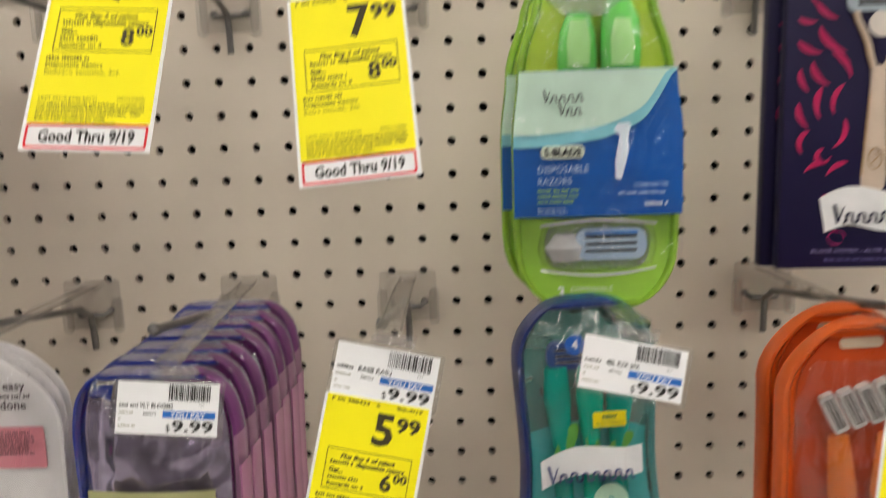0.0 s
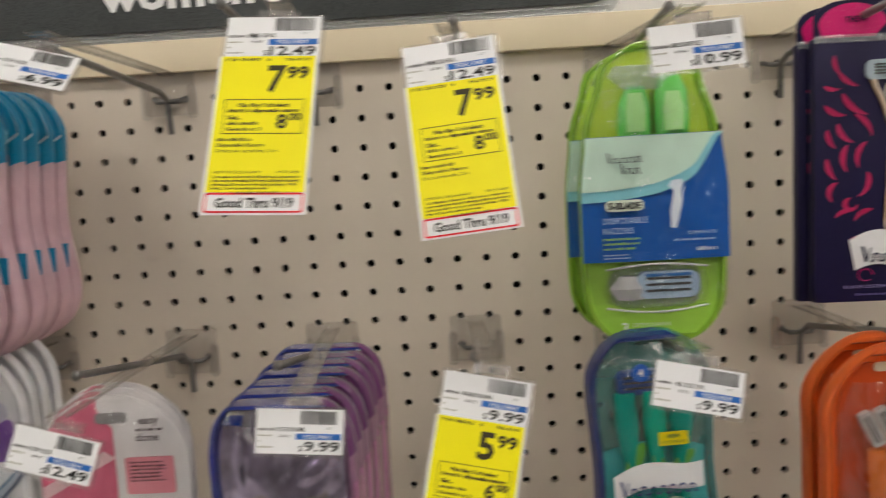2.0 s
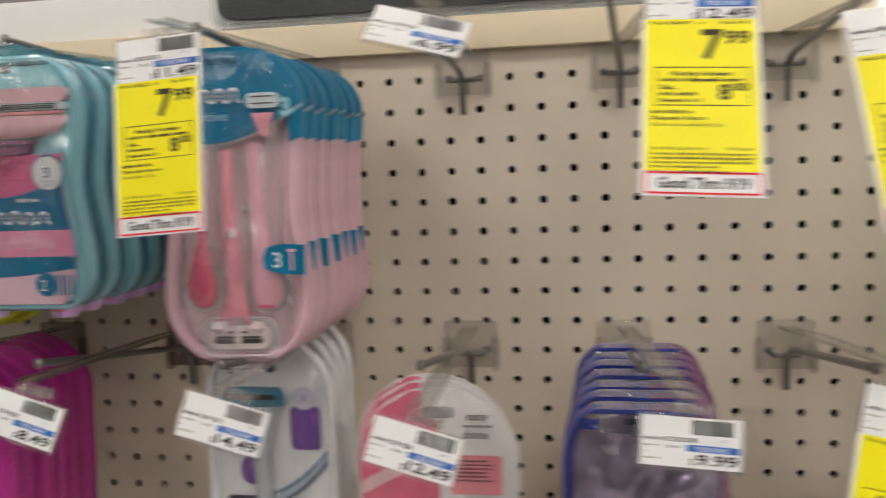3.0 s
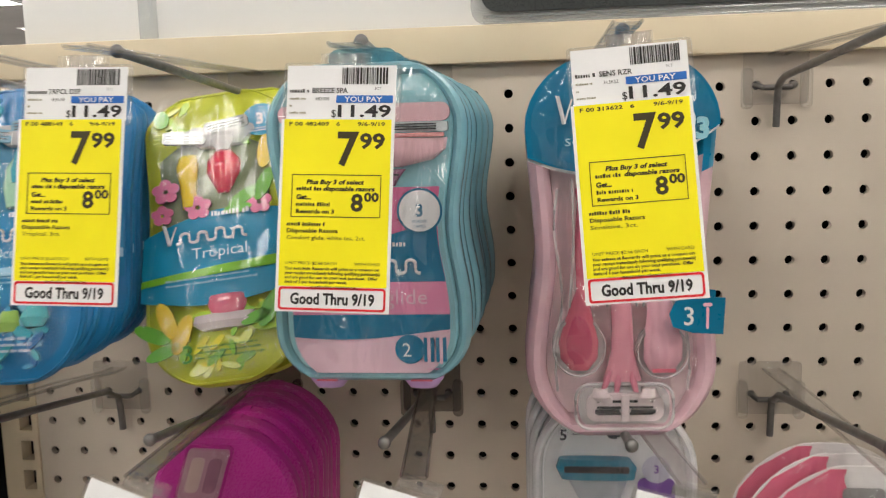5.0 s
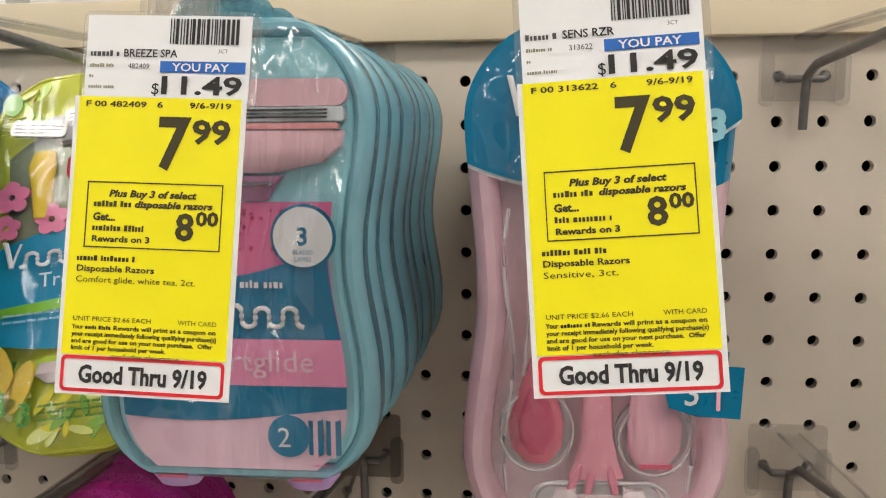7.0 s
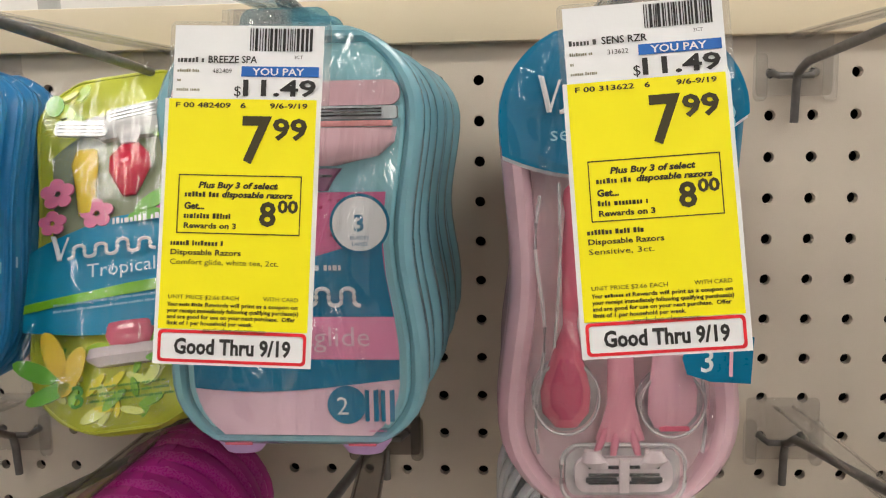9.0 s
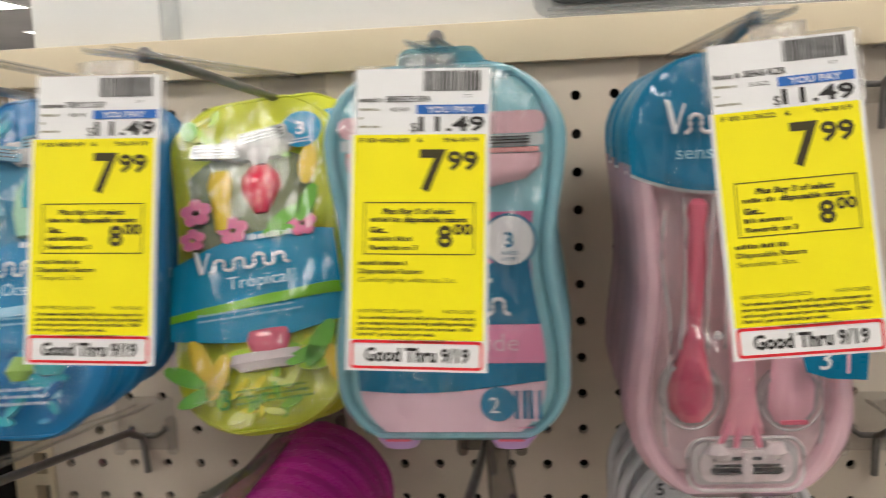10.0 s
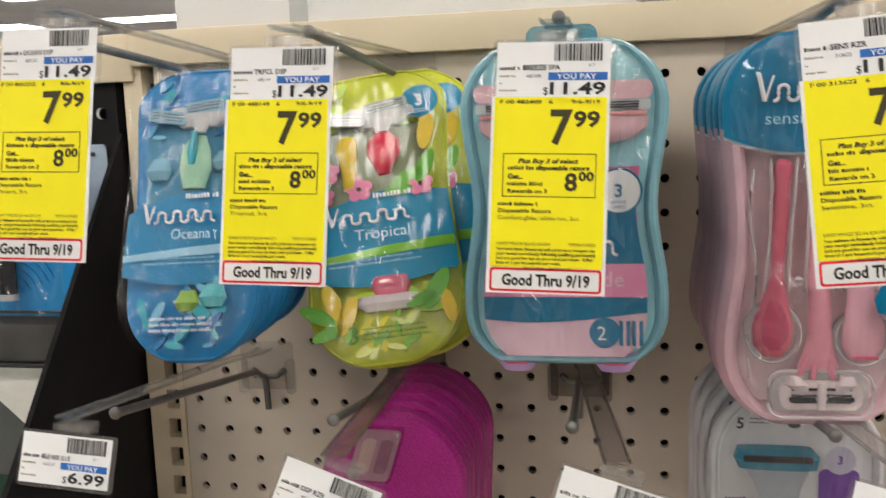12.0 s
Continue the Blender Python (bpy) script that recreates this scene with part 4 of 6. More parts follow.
    for k in (-1, 1):
        part("foot", loft(bmesh.new(), [(k * 0.0245, 0.006, -0.153, 0.0115, 0.006), (k * 0.0245, 0.006, -0.160, 0.0105, 0.006), (k * 0.0245, 0.006, -0.1645, 0.0070, 0.004)], 16), LAV, g, "lavender plastic foot")
        part("foot_slot", boxed(k * 0.0245 - 0.0055, k * 0.0245 + 0.0055, -0.0012, -0.0004, -0.1600, -0.1585, 0.0003), ROSE, g)
    part("window", S.band(bmesh.new(), 0.004, 0.156, -0.0050, 0.0075, bulge=0.0022, nu=14, nv=20), CLEAR, g, "clear window over card and razor")
    return g


def pouch(m, label, group, ground, band_mat, stripe_mat, name_seed, tropical):
    g = thing("razor_pouch", m, label, "razor pack", group)
    S = Shape(0.186, [(0, 0.038), (0.10, 0.0425), (0.42, 0.0400), (0.75, 0.0425), (1, 0.0410)], 0.026, 0.036)
    part("back_sheet", S.slab(bmesh.new(), 0.010, 0.0112, 0.0004), ground, g)
    part("front_sheet", S.band(bmesh.new(), 0.0, 0.186, 0.006, 0.0, bulge=0.006, crinkle=0.0025, nu=26, nv=44, seed=name_seed), ground, g, "crinkled printed foil front")
    y = -0.0012
    grey = plastic("silvery window", (0.24, 0.27, 0.17) if tropical else (0.05, 0.22, 0.36), 0.25)
    part("window", S.band(bmesh.new(), 0.034, 0.090, y + 0.0006, 0.010, bulge=0.003, crinkle=0.001, upper=lambda u: 0.012 * abs(u) ** 2, nu=18, nv=14, seed=2), grey, g, "clear window onto the razors")
    wave = lambda u: -0.0045 * u - 0.004 * math.cos(2.4 * u)  # noqa: E731
    part("wave_band", S.band(bmesh.new(), 0.088, 0.138, y - 0.0008, 0.0003, upper=wave, lower=lambda u: 0.006 * math.cos(1.7 * u) - 0.003, bulge=0.004, crinkle=0.0016, nu=26, nv=16, seed=4), band_mat, g, "blue printed wave band")
    part("stripe", S.band(bmesh.new(), 0.1155, 0.1205, y - 0.0020, 0.0006, upper=lambda u: 0.003 - 0.003 * u, lower=lambda u: 0.003 - 0.002 * u, bulge=0.004, crinkle=0.0016, nu=26, nv=2, seed=4), stripe_mat, g)
    Y = y - 0.0075
    wordmark(g, -0.027, 0.019, 0.1040, 0.0112, WHITE, Y, name_seed)
    print_lines(g, 0.0, 0.022, 0.0885, 0.0030, 0.004, 1, WHITE, Y, 3)
    text("Tropical" if tropical else "Oceana", 0.0068, plastic("pale blue print", (0.62, 0.80, 0.86)), g, 0.004, -0.1135, Y, width=0.030 if tropical else 0.025)
    print_lines(g, -0.026, 0.028, 0.1255, 0.0012, 0.003, 2, plastic("pale line print", (0.3, 0.55, 0.68)), Y + 0.0006, 5)
    part("head", loft(bmesh.new(), [(0.006, y - 0.004, -0.030, 0.020, 0.003), (0.006, y - 0.005, -0.036, 0.021, 0.004), (0.006, y - 0.004, -0.043, 0.012, 0.003)], 14, 0.6), FROST, g)
    if tropical:
        petal, leaf, lemon = plastic("flower pink", (0.78, 0.20, 0.36)), plastic("leaf green", (0.16, 0.46, 0.05)), plastic("lemon", (0.78, 0.55, 0.05), 0.25)
        handle(g, [(-0.014, 0.046, y - 0.002, 0.005, 0.003), (-0.014, 0.054, y - 0.004, 0.0062, 0.004), (-0.0135, 0.066, y - 0.004, 0.0046, 0.004), (-0.013, 0.080, y - 0.003, 0.0042, 0.003)], lemon)
        handle(g, [(0.0065, 0.046, y - 0.003, 0.0045, 0.003), (0.007, 0.053, y - 0.005, 0.0092, 0.005), (0.007, 0.060, y - 0.005, 0.0096, 0.005), (0.0065, 0.068, y - 0.004, 0.0058, 0.004), (0.006, 0.073, y - 0.003, 0.003, 0.002)], plastic("cherry", (0.70, 0.03, 0.07), 0.15))
        for cx, cs, r in ((-0.026, 0.068, 0.0062), (-0.008, 0.081, 0.0060), (0.026, 0.083, 0.0055), (-0.028, 0.083, 0.005)):
            fl = bmesh.new()
            for k in range(5):
                a = radians(72 * k + 20)
                plate(fl, ellipse(cx + r * 0.75 * math.cos(a), -cs + r * 0.75 * math.sin(a), r * 0.55, r * 0.55, 10), Y + 0.0018 + 0.00006 * k, Y + 0.0030)
            part("flower", fl, petal, g)
        for cx, cs, a, r, c in ((0.018, 0.078, 30, 0.010, leaf), (0.029, 0.072, 65, 0.011, leaf), (0.014, 0.085, 5, 0.008, leaf), (0.031, 0.05, 80, 0.012, lemon), (-0.026, 0.148, 110, 0.012, lemon), (-0.034, 0.155, 150, 0.011, leaf), (-0.018, 0.157, 70, 0.012, lemon), (-0.028, 0.166, 20, 0.010, leaf), (0.030, 0.147, 60, 0.013, leaf), (0.036, 0.158, 100, 0.010, lemon), (0.022, 0.152, 20, 0.009, leaf)):
            ca, sa = math.cos(radians(a)), math.sin(radians(a))
            pts = [(cx + u * ca - v * sa, -cs + u * sa + v * ca) for u, v in ellipse(0, 0, r, r * 0.38, 12)]
            part("leaf", plate(bmesh.new(), pts, Y + 0.0014, Y + 0.0022), c, g)
        handle(g, [(0.006, 0.136, y - 0.003, 0.010, 0.003), (0.006, 0.142, y - 0.004, 0.0105, 0.004), (0.006, 0.148, y - 0.003, 0.008, 0.003)], ROSE, "razor_base")
        handle(g, [(0.004, 0.147, y - 0.003, 0.016, 0.003), (0.004, 0.152, y - 0.004, 0.017, 0.004), (0.004, 0.156, y - 0.003, 0.012, 0.003)], CARTRIDGE, "razor_base")
        ink = plastic("dark green print", (0.08, 0.30, 0.03))
        text("3", 0.0105, ink, g, -0.015, -0.174, Y + 0.001, bold=0.0001)
        print_lines(g, -0.010, 0.026, 0.1665, 0.0013, 0.003, 3, ink, Y + 0.001, 9)
        for xx in (0.029,):
            badge(g, xx, 0.030, 0.0105, plastic("badge teal", (0.0, 0.26, 0.46)), WHITE, Y + 0.001, "3", 0.0075)
            print_lines(g, xx - 0.006, xx + 0.006, 0.0365, 0.0008, 0.0016, 2, WHITE, Y, 8)
        part("leaf_logo", plate(bmesh.new(), ellipse(-0.028, -0.020, 0.0045, 0.006, 12), Y + 0.002, Y + 0.0026), leaf, g)
    else:
        mint = plastic("mint razor", (0.35, 0.62, 0.45), 0.2)
        handle(g, [(0.004, 0.048, y - 0.003, 0.005, 0.003), (0.004, 0.058, y - 0.005, 0.0095, 0.005), (0.004, 0.070, y - 0.005, 0.0105, 0.005), (0.003, 0.082, y - 0.004, 0.007, 0.004)], mint)
        handle(g, [(0.004, 0.046, y - 0.008, 0.002, 0.001), (0.004, 0.060, y - 0.0105, 0.0035, 0.001), (0.004, 0.068, y - 0.0105, 0.002, 0.001)], plastic("teal inlay", (0.02, 0.30, 0.38)), "razor_inlay")
        for cx, cs, r, c in ((-0.020, 0.070, 0.009, plastic("misty blue razor", (0.20, 0.42, 0.55), 0.2)), (0.022, 0.066, 0.008, plastic("misty blue razor", (0.20, 0.42, 0.55), 0.2)), (0.002, 0.152, 0.008, plastic("lime razor", (0.30, 0.5, 0.1))), (0.018, 0.149, 0.009, plastic("aqua razor", (0.1, 0.5, 0.55)))):
            handle(g, [(cx, cs - r, y - 0.002, r * 0.6, 0.002), (cx, cs, y - 0.004, r, 0.004), (cx, cs + r * 0.6, y - 0.003, r * 0.6, 0.003)], c, "razor_end")
        print_lines(g, -0.020, 0.020, 0.162, 0.0018, 0.0035, 3, plastic("pale blade print", (0.55, 0.68, 0.78)), Y + 0.001, 12)
        print_lines(g, -0.034, -0.012, 0.028, 0.0012, 0.004, 4, plastic("navy print", (0.03, 0.16, 0.35)), Y + 0.002, 14)
        badge(g, 0.031, 0.032, 0.0100, plastic("badge blue", (0.0, 0.22, 0.48)), WHITE, Y + 0.001, "3", 0.0075)
    # pale watercolour shapes printed over the foil, above the window and below the band
    rng = random.Random(name_seed + 50)
    if tropical:
        tints = [plastic("bright leaf print", (0.42, 0.62, 0.03)), plastic("pale lime print", (0.74, 0.78, 0.22)), plastic("spring green print", (0.28, 0.55, 0.05)), plastic("sun yellow print", (0.80, 0.70, 0.03))]
    else:
        tints = [plastic("splash print", (0.06, 0.33, 0.58)), plastic("pale splash print", (0.16, 0.46, 0.64)), plastic("deep water print", (0.0, 0.13, 0.36)), plastic("sea print", (0.02, 0.36, 0.46))]
    for k in range(46):
        low_part = k % 5 > 0
        sd = rng.uniform(0.142, 0.178) if low_part else rng.uniform(0.012, 0.048)
        side = rng.uniform(-0.86, 0.86) if low_part else rng.choice((-1, 1)) * rng.uniform(0.45, 0.8)
        cx = side * (S.half(sd) - 0.009)
        a, r = rng.uniform(0, 180), rng.uniform(0.003, 0.0075)
        ca, sa = math.cos(radians(a)), math.sin(radians(a))
        pts = [(cx + u * ca - v * sa, -sd + u * sa + v * ca) for u, v in ellipse(0, 0, r, r * rng.uniform(0.28, 0.45), 10)]
        part("leaf_print" if tropical else "splash_print", plate(bmesh.new(), pts, Y + 0.0046 - 0.00004 * k, Y + 0.0052), tints[k % 4], g, smooth=False)
    print_lines(g, -0.033, -0.010, 0.024, 0.0010, 0.0028, 5, plastic("olive line print", (0.40, 0.48, 0.03)) if tropical else plastic("navy line print", (0.02, 0.12, 0.30)), Y + 0.0032, 15)
    # clear-headed razors lying behind the window
    SILVER = plastic("silver razor head", (0.40, 0.43, 0.42) if tropical else (0.22, 0.40, 0.52), 0.15, 0.8)
    for cx, cs, tilt in ((-0.014, 0.036, 10), (0.010, 0.031, -6)):
        h = part("razor_head", plate(bmesh.new(), rounded(-0.0125, 0.0125, -0.0040, 0.0040, 0.002), -0.0012, 0.0012), SILVER, g, "silvery razor head")
        h.matrix_basis = pose(cx, Y + 0.0002, -cs, 0, tilt, 0)
        for k in range(3):
            part("blade", boxed(-0.0105, 0.0105, -0.0017, -0.0013, -0.0022 + 0.0019 * k, -0.0016 + 0.0019 * k), BLADE, h)
    part("razor_neck", loft(bmesh.new(), [(0.0085, Y + 0.001, -0.0355, 0.009, 0.0015), (0.0078, Y + 0.0002, -0.041, 0.006, 0.002), (0.0070, Y + 0.0008, -0.047, 0.0035, 0.0018)], 12), FROST, g, "clear razor neck")
    part("seal_edge", S.rim(bmesh.new(), 0.0035, 0.0045, 0.0098), ground, g, "flat heat-sealed edge")
    part("wrap", S.band(bmesh.new(), 0.002, 0.184, y - 0.0062, 0.001, bulge=0.004, crinkle=0.0016, nu=24, nv=40, thick=0.0, seed=name_seed + 7), POUCHFILM, g, "soft clear wrap")
    return g


def green_pack(m):
    g = thing("razor_pack", m, "lime green clamshell pack of disposable razors with blue band", "razor pack", "green razor packs")
    S = Shape(0.177, [(0, 0.022), (0.10, 0.032), (0.30, 0.0415), (0.5, 0.0450), (0.72, 0.0450), (1, 0.0430)], 0.020, 0.030)
    LIME = plastic("lime card", (0.36, 0.62, 0.08), 0.3)
    part("card", S.slab(bmesh.new(), 0.004, 0.0052, 0.0005), LIME, g)
    part("shell_rim", S.rim(bmesh.new(), 0.0045, -0.0005, 0.0038), film("lime shell", (0.75, 0.92, 0.40), 0.5, (0.45, 0.72, 0.08), 0.1, 0.3, 40), g, "translucent lime rim")
    part("upper_print", S.band(bmesh.new(), 0.006, 0.055, 0.0034, 0.005, nu=14, nv=8), plastic("yellow green print", (0.48, 0.66, 0.06)), g)
    BULB = plastic("bright green handle", (0.16, 0.66, 0.12), 0.16, 0.7)
    handle(g, [(-0.009, 0.026, -0.001, 0.006, 0.004), (-0.010, 0.036, -0.003, 0.0095, 0.006), (-0.010, 0.048, -0.003, 0.0105, 0.006), (-0.010, 0.060, -0.002, 0.010, 0.005)], BULB)
    handle(g, [(0.012, 0.020, -0.001, 0.006, 0.004), (0.0125, 0.030, -0.003, 0.0100, 0.006), (0.0125, 0.045, -0.003, 0.0108, 0.006), (0.0125, 0.060, -0.002, 0.010, 0.005)], BULB)
    part("clear_head", loft(bmesh.new(), [(-0.004, -0.001, -0.014, 0.018, 0.003), (-0.004, -0.002, -0.020, 0.022, 0.005), (-0.002, -0.002, -0.028, 0.014, 0.004)], 14, 0.7), film("frosted head", (0.93, 0.95, 0.93), 0.25, (0.6, 0.66, 0.66), 0.08, 0.6, 60), g)
    NAVY, MINT = plastic("royal blue print", (0.005, 0.10, 0.42), 0.3), plastic("mint print", (0.60, 0.80, 0.68), 0.35)
    part("blue_band", S.band(bmesh.new(), 0.054, 0.1265, -0.0072, 0.0004, nu=20, nv=20, bulge=0.002, crinkle=0.0012, seed=6), NAVY, g, "royal blue printed band")
    edge = lambda u: 0.031 - 0.0036 * (u + 1) ** 2 * (1 + 0.95 * max(u, 0)) - 0.0025 * max(u - 0.55, 0) * 10  # noqa: E731
    part("pale_band", S.band(bmesh.new(), 0.0545, 0.0545, -0.0088, 0.0004, lower=lambda u: max(edge(u) + 0.006, 0.0004), nu=24, nv=8, bulge=0.002, crinkle=0.0012, seed=6), plastic("aqua print edge", (0.25, 0.62, 0.72)), g)
    part("mint_band", S.band(bmesh.new(), 0.0543, 0.0543, -0.0096, 0.0004, lower=lambda u: max(edge(u), 0.0003), nu=24, nv=8, bulge=0.002, crinkle=0.0012, seed=6), MINT, g, "pale mint printed band")
    Y = -0.0130
    wordmark(g, -0.029, -0.008, 0.0695, 0.0052, DARK, Y, 31)
    wordmark(g, -0.021, -0.009, 0.0760, 0.0052, DARK, Y, 33)
    part("pill", plate(bmesh.new(), rounded(-0.0305, -0.0075, -0.0970, -0.0905, 0.003), -0.0118, -0.0112), plastic("pill print", (0.72, 0.80, 0.66)), g)
    text("5-BLADE", 0.0038, DARK, g, -0.019, -0.0956, -0.0125, bold=0.0002, width=0.0195)
    PB = plastic("pale blue lettering", (0.55, 0.66, 0.82))
    text("DISPOSABLE", 0.0036, PB, g, -0.0325, -0.1040, -0.0125, "LEFT", width=0.0265)
    text("RAZORS", 0.0036, PB, g, -0.0325, -0.1098, -0.0125, "LEFT", width=0.0175)
    print_lines(g, -0.0325, -0.009, 0.1135, 0.0014, 0.0028, 3, LIME, -0.0122, 3)
    print_lines(g, -0.0325, -0.015, 0.1225, 0.0009, 0.0018, 2, PB, -0.0122, 5)
    text("COMPARE TO", 0.0020, PB, g, 0.036, -0.1120, -0.0122, "RIGHT", width=0.018)
    print_lines(g, 0.010, 0.0365, 0.1155, 0.0013, 0.003, 1, PB, -0.0122, 7)
    print_lines(g, 0.024, 0.0365, 0.1215, 0.0022, 0.003, 1, WHITE, -0.0122, 8)
    ICON = plastic("ice print", (0.74, 0.80, 0.90), 0.3)
    ic = plate(bmesh.new(), [(0.0075, -0.0835), (0.0095, -0.0805), (0.0150, -0.0800), (0.0165, -0.0815), (0.0150, -0.0865), (0.0155, -0.0930), (0.0135, -0.1010), (0.0115, -0.1080), (0.0085, -0.1075), (0.0082, -0.0990), (0.0095, -0.0920), (0.0105, -0.0865)], -0.0124, -0.0120)
    part("razor_icon", ic, ICON, g, "pale printed razor", smooth=False)
    cartridge(g, 0.007, 0.1415, -0.0055, 0.0190, 0.0080, plastic("ice blue head", (0.42, 0.56, 0.72), 0.2), 3, plastic("blue strip", (0.03, 0.16, 0.45)))
    part("handle_end", loft(bmesh.new(), [(-0.017, -0.002, -0.136, 0.006, 0.004), (-0.018, -0.003, -0.143, 0.0105, 0.006), (-0.016, -0.002, -0.150, 0.008, 0.004)], 14), FROST, g, "clear razor end")
    for hx in (-0.010, 0.0125):
        part("handle_cap", loft(bmesh.new(), [(hx, -0.0085, -0.030, 0.0040, 0.0008), (hx, -0.0098, -0.040, 0.0062, 0.0012), (hx, -0.0092, -0.052, 0.0056, 0.0010)], 12), plastic("pale green grip", (0.42, 0.78, 0.30), 0.2, 0.6), g, "pale green grip")
    for zz in (0.1300, 0.1555):
        part("blister_ridge", rod(bmesh.new(), [(-0.031 + 0.062 * i / 12, -0.0055 - 0.003 * math.sin(math.pi * i / 12), -zz + (0.0028 if zz < 0.14 else -0.0028) * (math.sin(math.pi * i / 12) - 0.5)) for i in range(13)], 0.0007, 6), FROST, g, "clear moulded ridge")
    part("head_blister", loft(bmesh.new(), [(0.0, 0.002, -0.1290, 0.020, 0.004), (0.0, -0.002, -0.1330, 0.030, 0.008), (0.0, -0.003, -0.1430, 0.0325, 0.010), (0.0, -0.002, -0.1520, 0.030, 0.008), (0.0, 0.002, -0.1555, 0.020, 0.004)], 20, 0.75), CLEAR, g, "clear blister dome")
    part("blister_floor", plate(bmesh.new(), rounded(-0.028, 0.029, -0.1555, -0.1300, 0.010), 0.0020, 0.0034), film("clear blister floor", (0.95, 0.96, 0.95), 0.15, (0.80, 0.84, 0.82), 0.06, 0.9, 60, 1.8, 0.012), g)
    text("3", 0.0062, WHITE, g, -0.0195, -0.1700, -0.001, bold=0.0002)
    text("DISPOSABLE", 0.0022, WHITE, g, -0.0145, -0.1665, -0.001, "LEFT", width=0.0225)
    text("RAZORS", 0.0022, WHITE, g, -0.0145, -0.1698, -0.001, "LEFT", width=0.0140)
    part("wrap", S.band(bmesh.new(), 0.003, 0.150, -0.0145, 0.0012, bulge=0.004, crinkle=0.0045, nu=24, nv=36, thick=0.0, seed=21), WRAP, g, "loose crinkled clear wrap")
    return g


def navy_box(m):
    g = thing("razor_box", m, "navy card razor box with pink flourishes and white ribbon mark", "razor box", "navy razor boxes")
    NAVY = plastic("navy card", (0.005, 0.002, 0.036), 0.55, 0.0)
    FUCH, CRIM = plastic("fuchsia foil", (0.62, 0.02, 0.16), 0.25), plastic("crimson foil", (0.46, 0.018, 0.10), 0.3)
    W, H = 0.0495, 0.177
    part("carton", boxed(-W, W, 0.0, 0.010, -H, 0.0, 0.0012), NAVY, g)
    part("hang_header", plate(bmesh.new(), [(-W, -0.001), (-W, 0.012)] + ellipse(-0.028, 0.012, 0.0215, 0.012, 12, 180, 90)[1:] + [(W, 0.0235), (W, -0.001)], 0.0012, 0.0018), NAVY, g)
    part("new_flash", plate(bmesh.new(), ellipse(-0.024, 0.0065, 0.0225, 0.0155, 24, 8, 172) + [(-0.044, 0.0), (-0.010, 0.0)], 0.0004, 0.0009), FUCH, g, "fuchsia half-round flash")
    text("new", 0.0062, NAVY, g, -0.0215, 0.0095, 0.0001, bold=0.0001)
    part("clear_fold", boxed(-W, W, -0.0012, -0.0004, -0.0035, 0.0015, 0.0003), ACRYL, g)
    y = -0.0006
    # printed flourishes: commas that taper and curl
    for s in (-1, 1):
        for cx, cz, a, r, bend, fat in ((0.037, -0.018, 75, 0.009, 25, 0.22), (0.041, -0.032, 15, 0.007, 30, 0.30), (0.030, -0.027, 40, 0.010, 25, 0.24), (0.026, -0.043, 45, 0.014, 30, 0.22), (0.039, -0.047, 30, 0.010, 30, 0.28), (0.021, -0.058, 50, 0.012, -30, 0.22), (0.032, -0.062, 55, 0.011, 35, 0.26), (0.041, -0.066, 70, 0.009, 30, 0.28), (0.020, -0.077, 110, 0.012, 40, 0.20), (0.0305, -0.079, 95, 0.012, 35, 0.24), (0.041, -0.086, 70, 0.010, 30, 0.28), (0.021, -0.096, 105, 0.012, -45, 0.20), (0.029, -0.103, 60, 0.011, 130, 0.22), (0.038, -0.101, 110, 0.010, 60, 0.26), (0.020, -0.118, 150, 0.009, 30, 0.26), (0.033, -0.117, 160, 0.008, 30, 0.28)):
            mid, side = [], []
            h, x, z = radians(a - bend), -r * math.cos(radians(a)), -r * math.sin(radians(a))
            for i in range(11):
                u = i / 10
                w = r * fat * math.sin(math.pi * min(1.0, u * 0.92 + 0.06)) ** 0.8 * (0.45 + 0.75 * u)
                mid.append((x - w * math.sin(h), z + w * math.cos(h)))
                side.append((x + w * math.sin(h), z - w * math.cos(h)))
                x, z = x + 0.2 * r * math.cos(h), z + 0.2 * r * math.sin(h)
                h += radians(bend) * 0.2
            part("flourish", plate(bmesh.new(), [(0.003 + s * (cx + q[0] * 0.8), cz + q[1] * 0.8) for q in mid + side[::-1]], y, y + 0.0005), CRIM, g)
    CREAM = plastic("cream razor print", (0.62, 0.50, 0.40), 0.35)
    hx = 0.004
    GOLD = plastic("gold razor line", (0.42, 0.27, 0.13), 0.3)
    part("razor_picture", loft(bmesh.new(), [(hx, 0, -0.0585, 0.0022, 0.001), (hx, 0, -0.061, 0.0044, 0.001), (hx, 0, -0.075, 0.0050, 0.001), (hx, 0, -0.100, 0.0062, 0.001), (hx, 0, -0.122, 0.0074, 0.001), (hx, 0, -0.1285, 0.0070, 0.001), (hx, 0, -0.1310, 0.0050, 0.001)], 12), CREAM, g, "printed cream razor handle")
    for k in (-1, 1):
        fork = [(hx + k * 0.0150, -0.0008, -0.0285), (hx + k * 0.0135, -0.0008, -0.0335), (hx + k * 0.0100, -0.0008, -0.0400), (hx + k * 0.0072, -0.0008, -0.0465), (hx + k * 0.0056, -0.0008, -0.0530), (hx + k * 0.0034, -0.0008, -0.0600)]
        part("razor_fork", rod(bmesh.new(), fork, 0.0018, 8), CREAM, g)
        part("fork_line", rod(bmesh.new(), [(x + k * 0.0019, -0.0014, z) for x, _, z in fork] + [(hx + k * 0.0052, -0.0014, -0.075), (hx + k * 0.0064, -0.0014, -0.100), (hx + k * 0.0076, -0.0014, -0.122)], 0.0005, 6), GOLD, g)
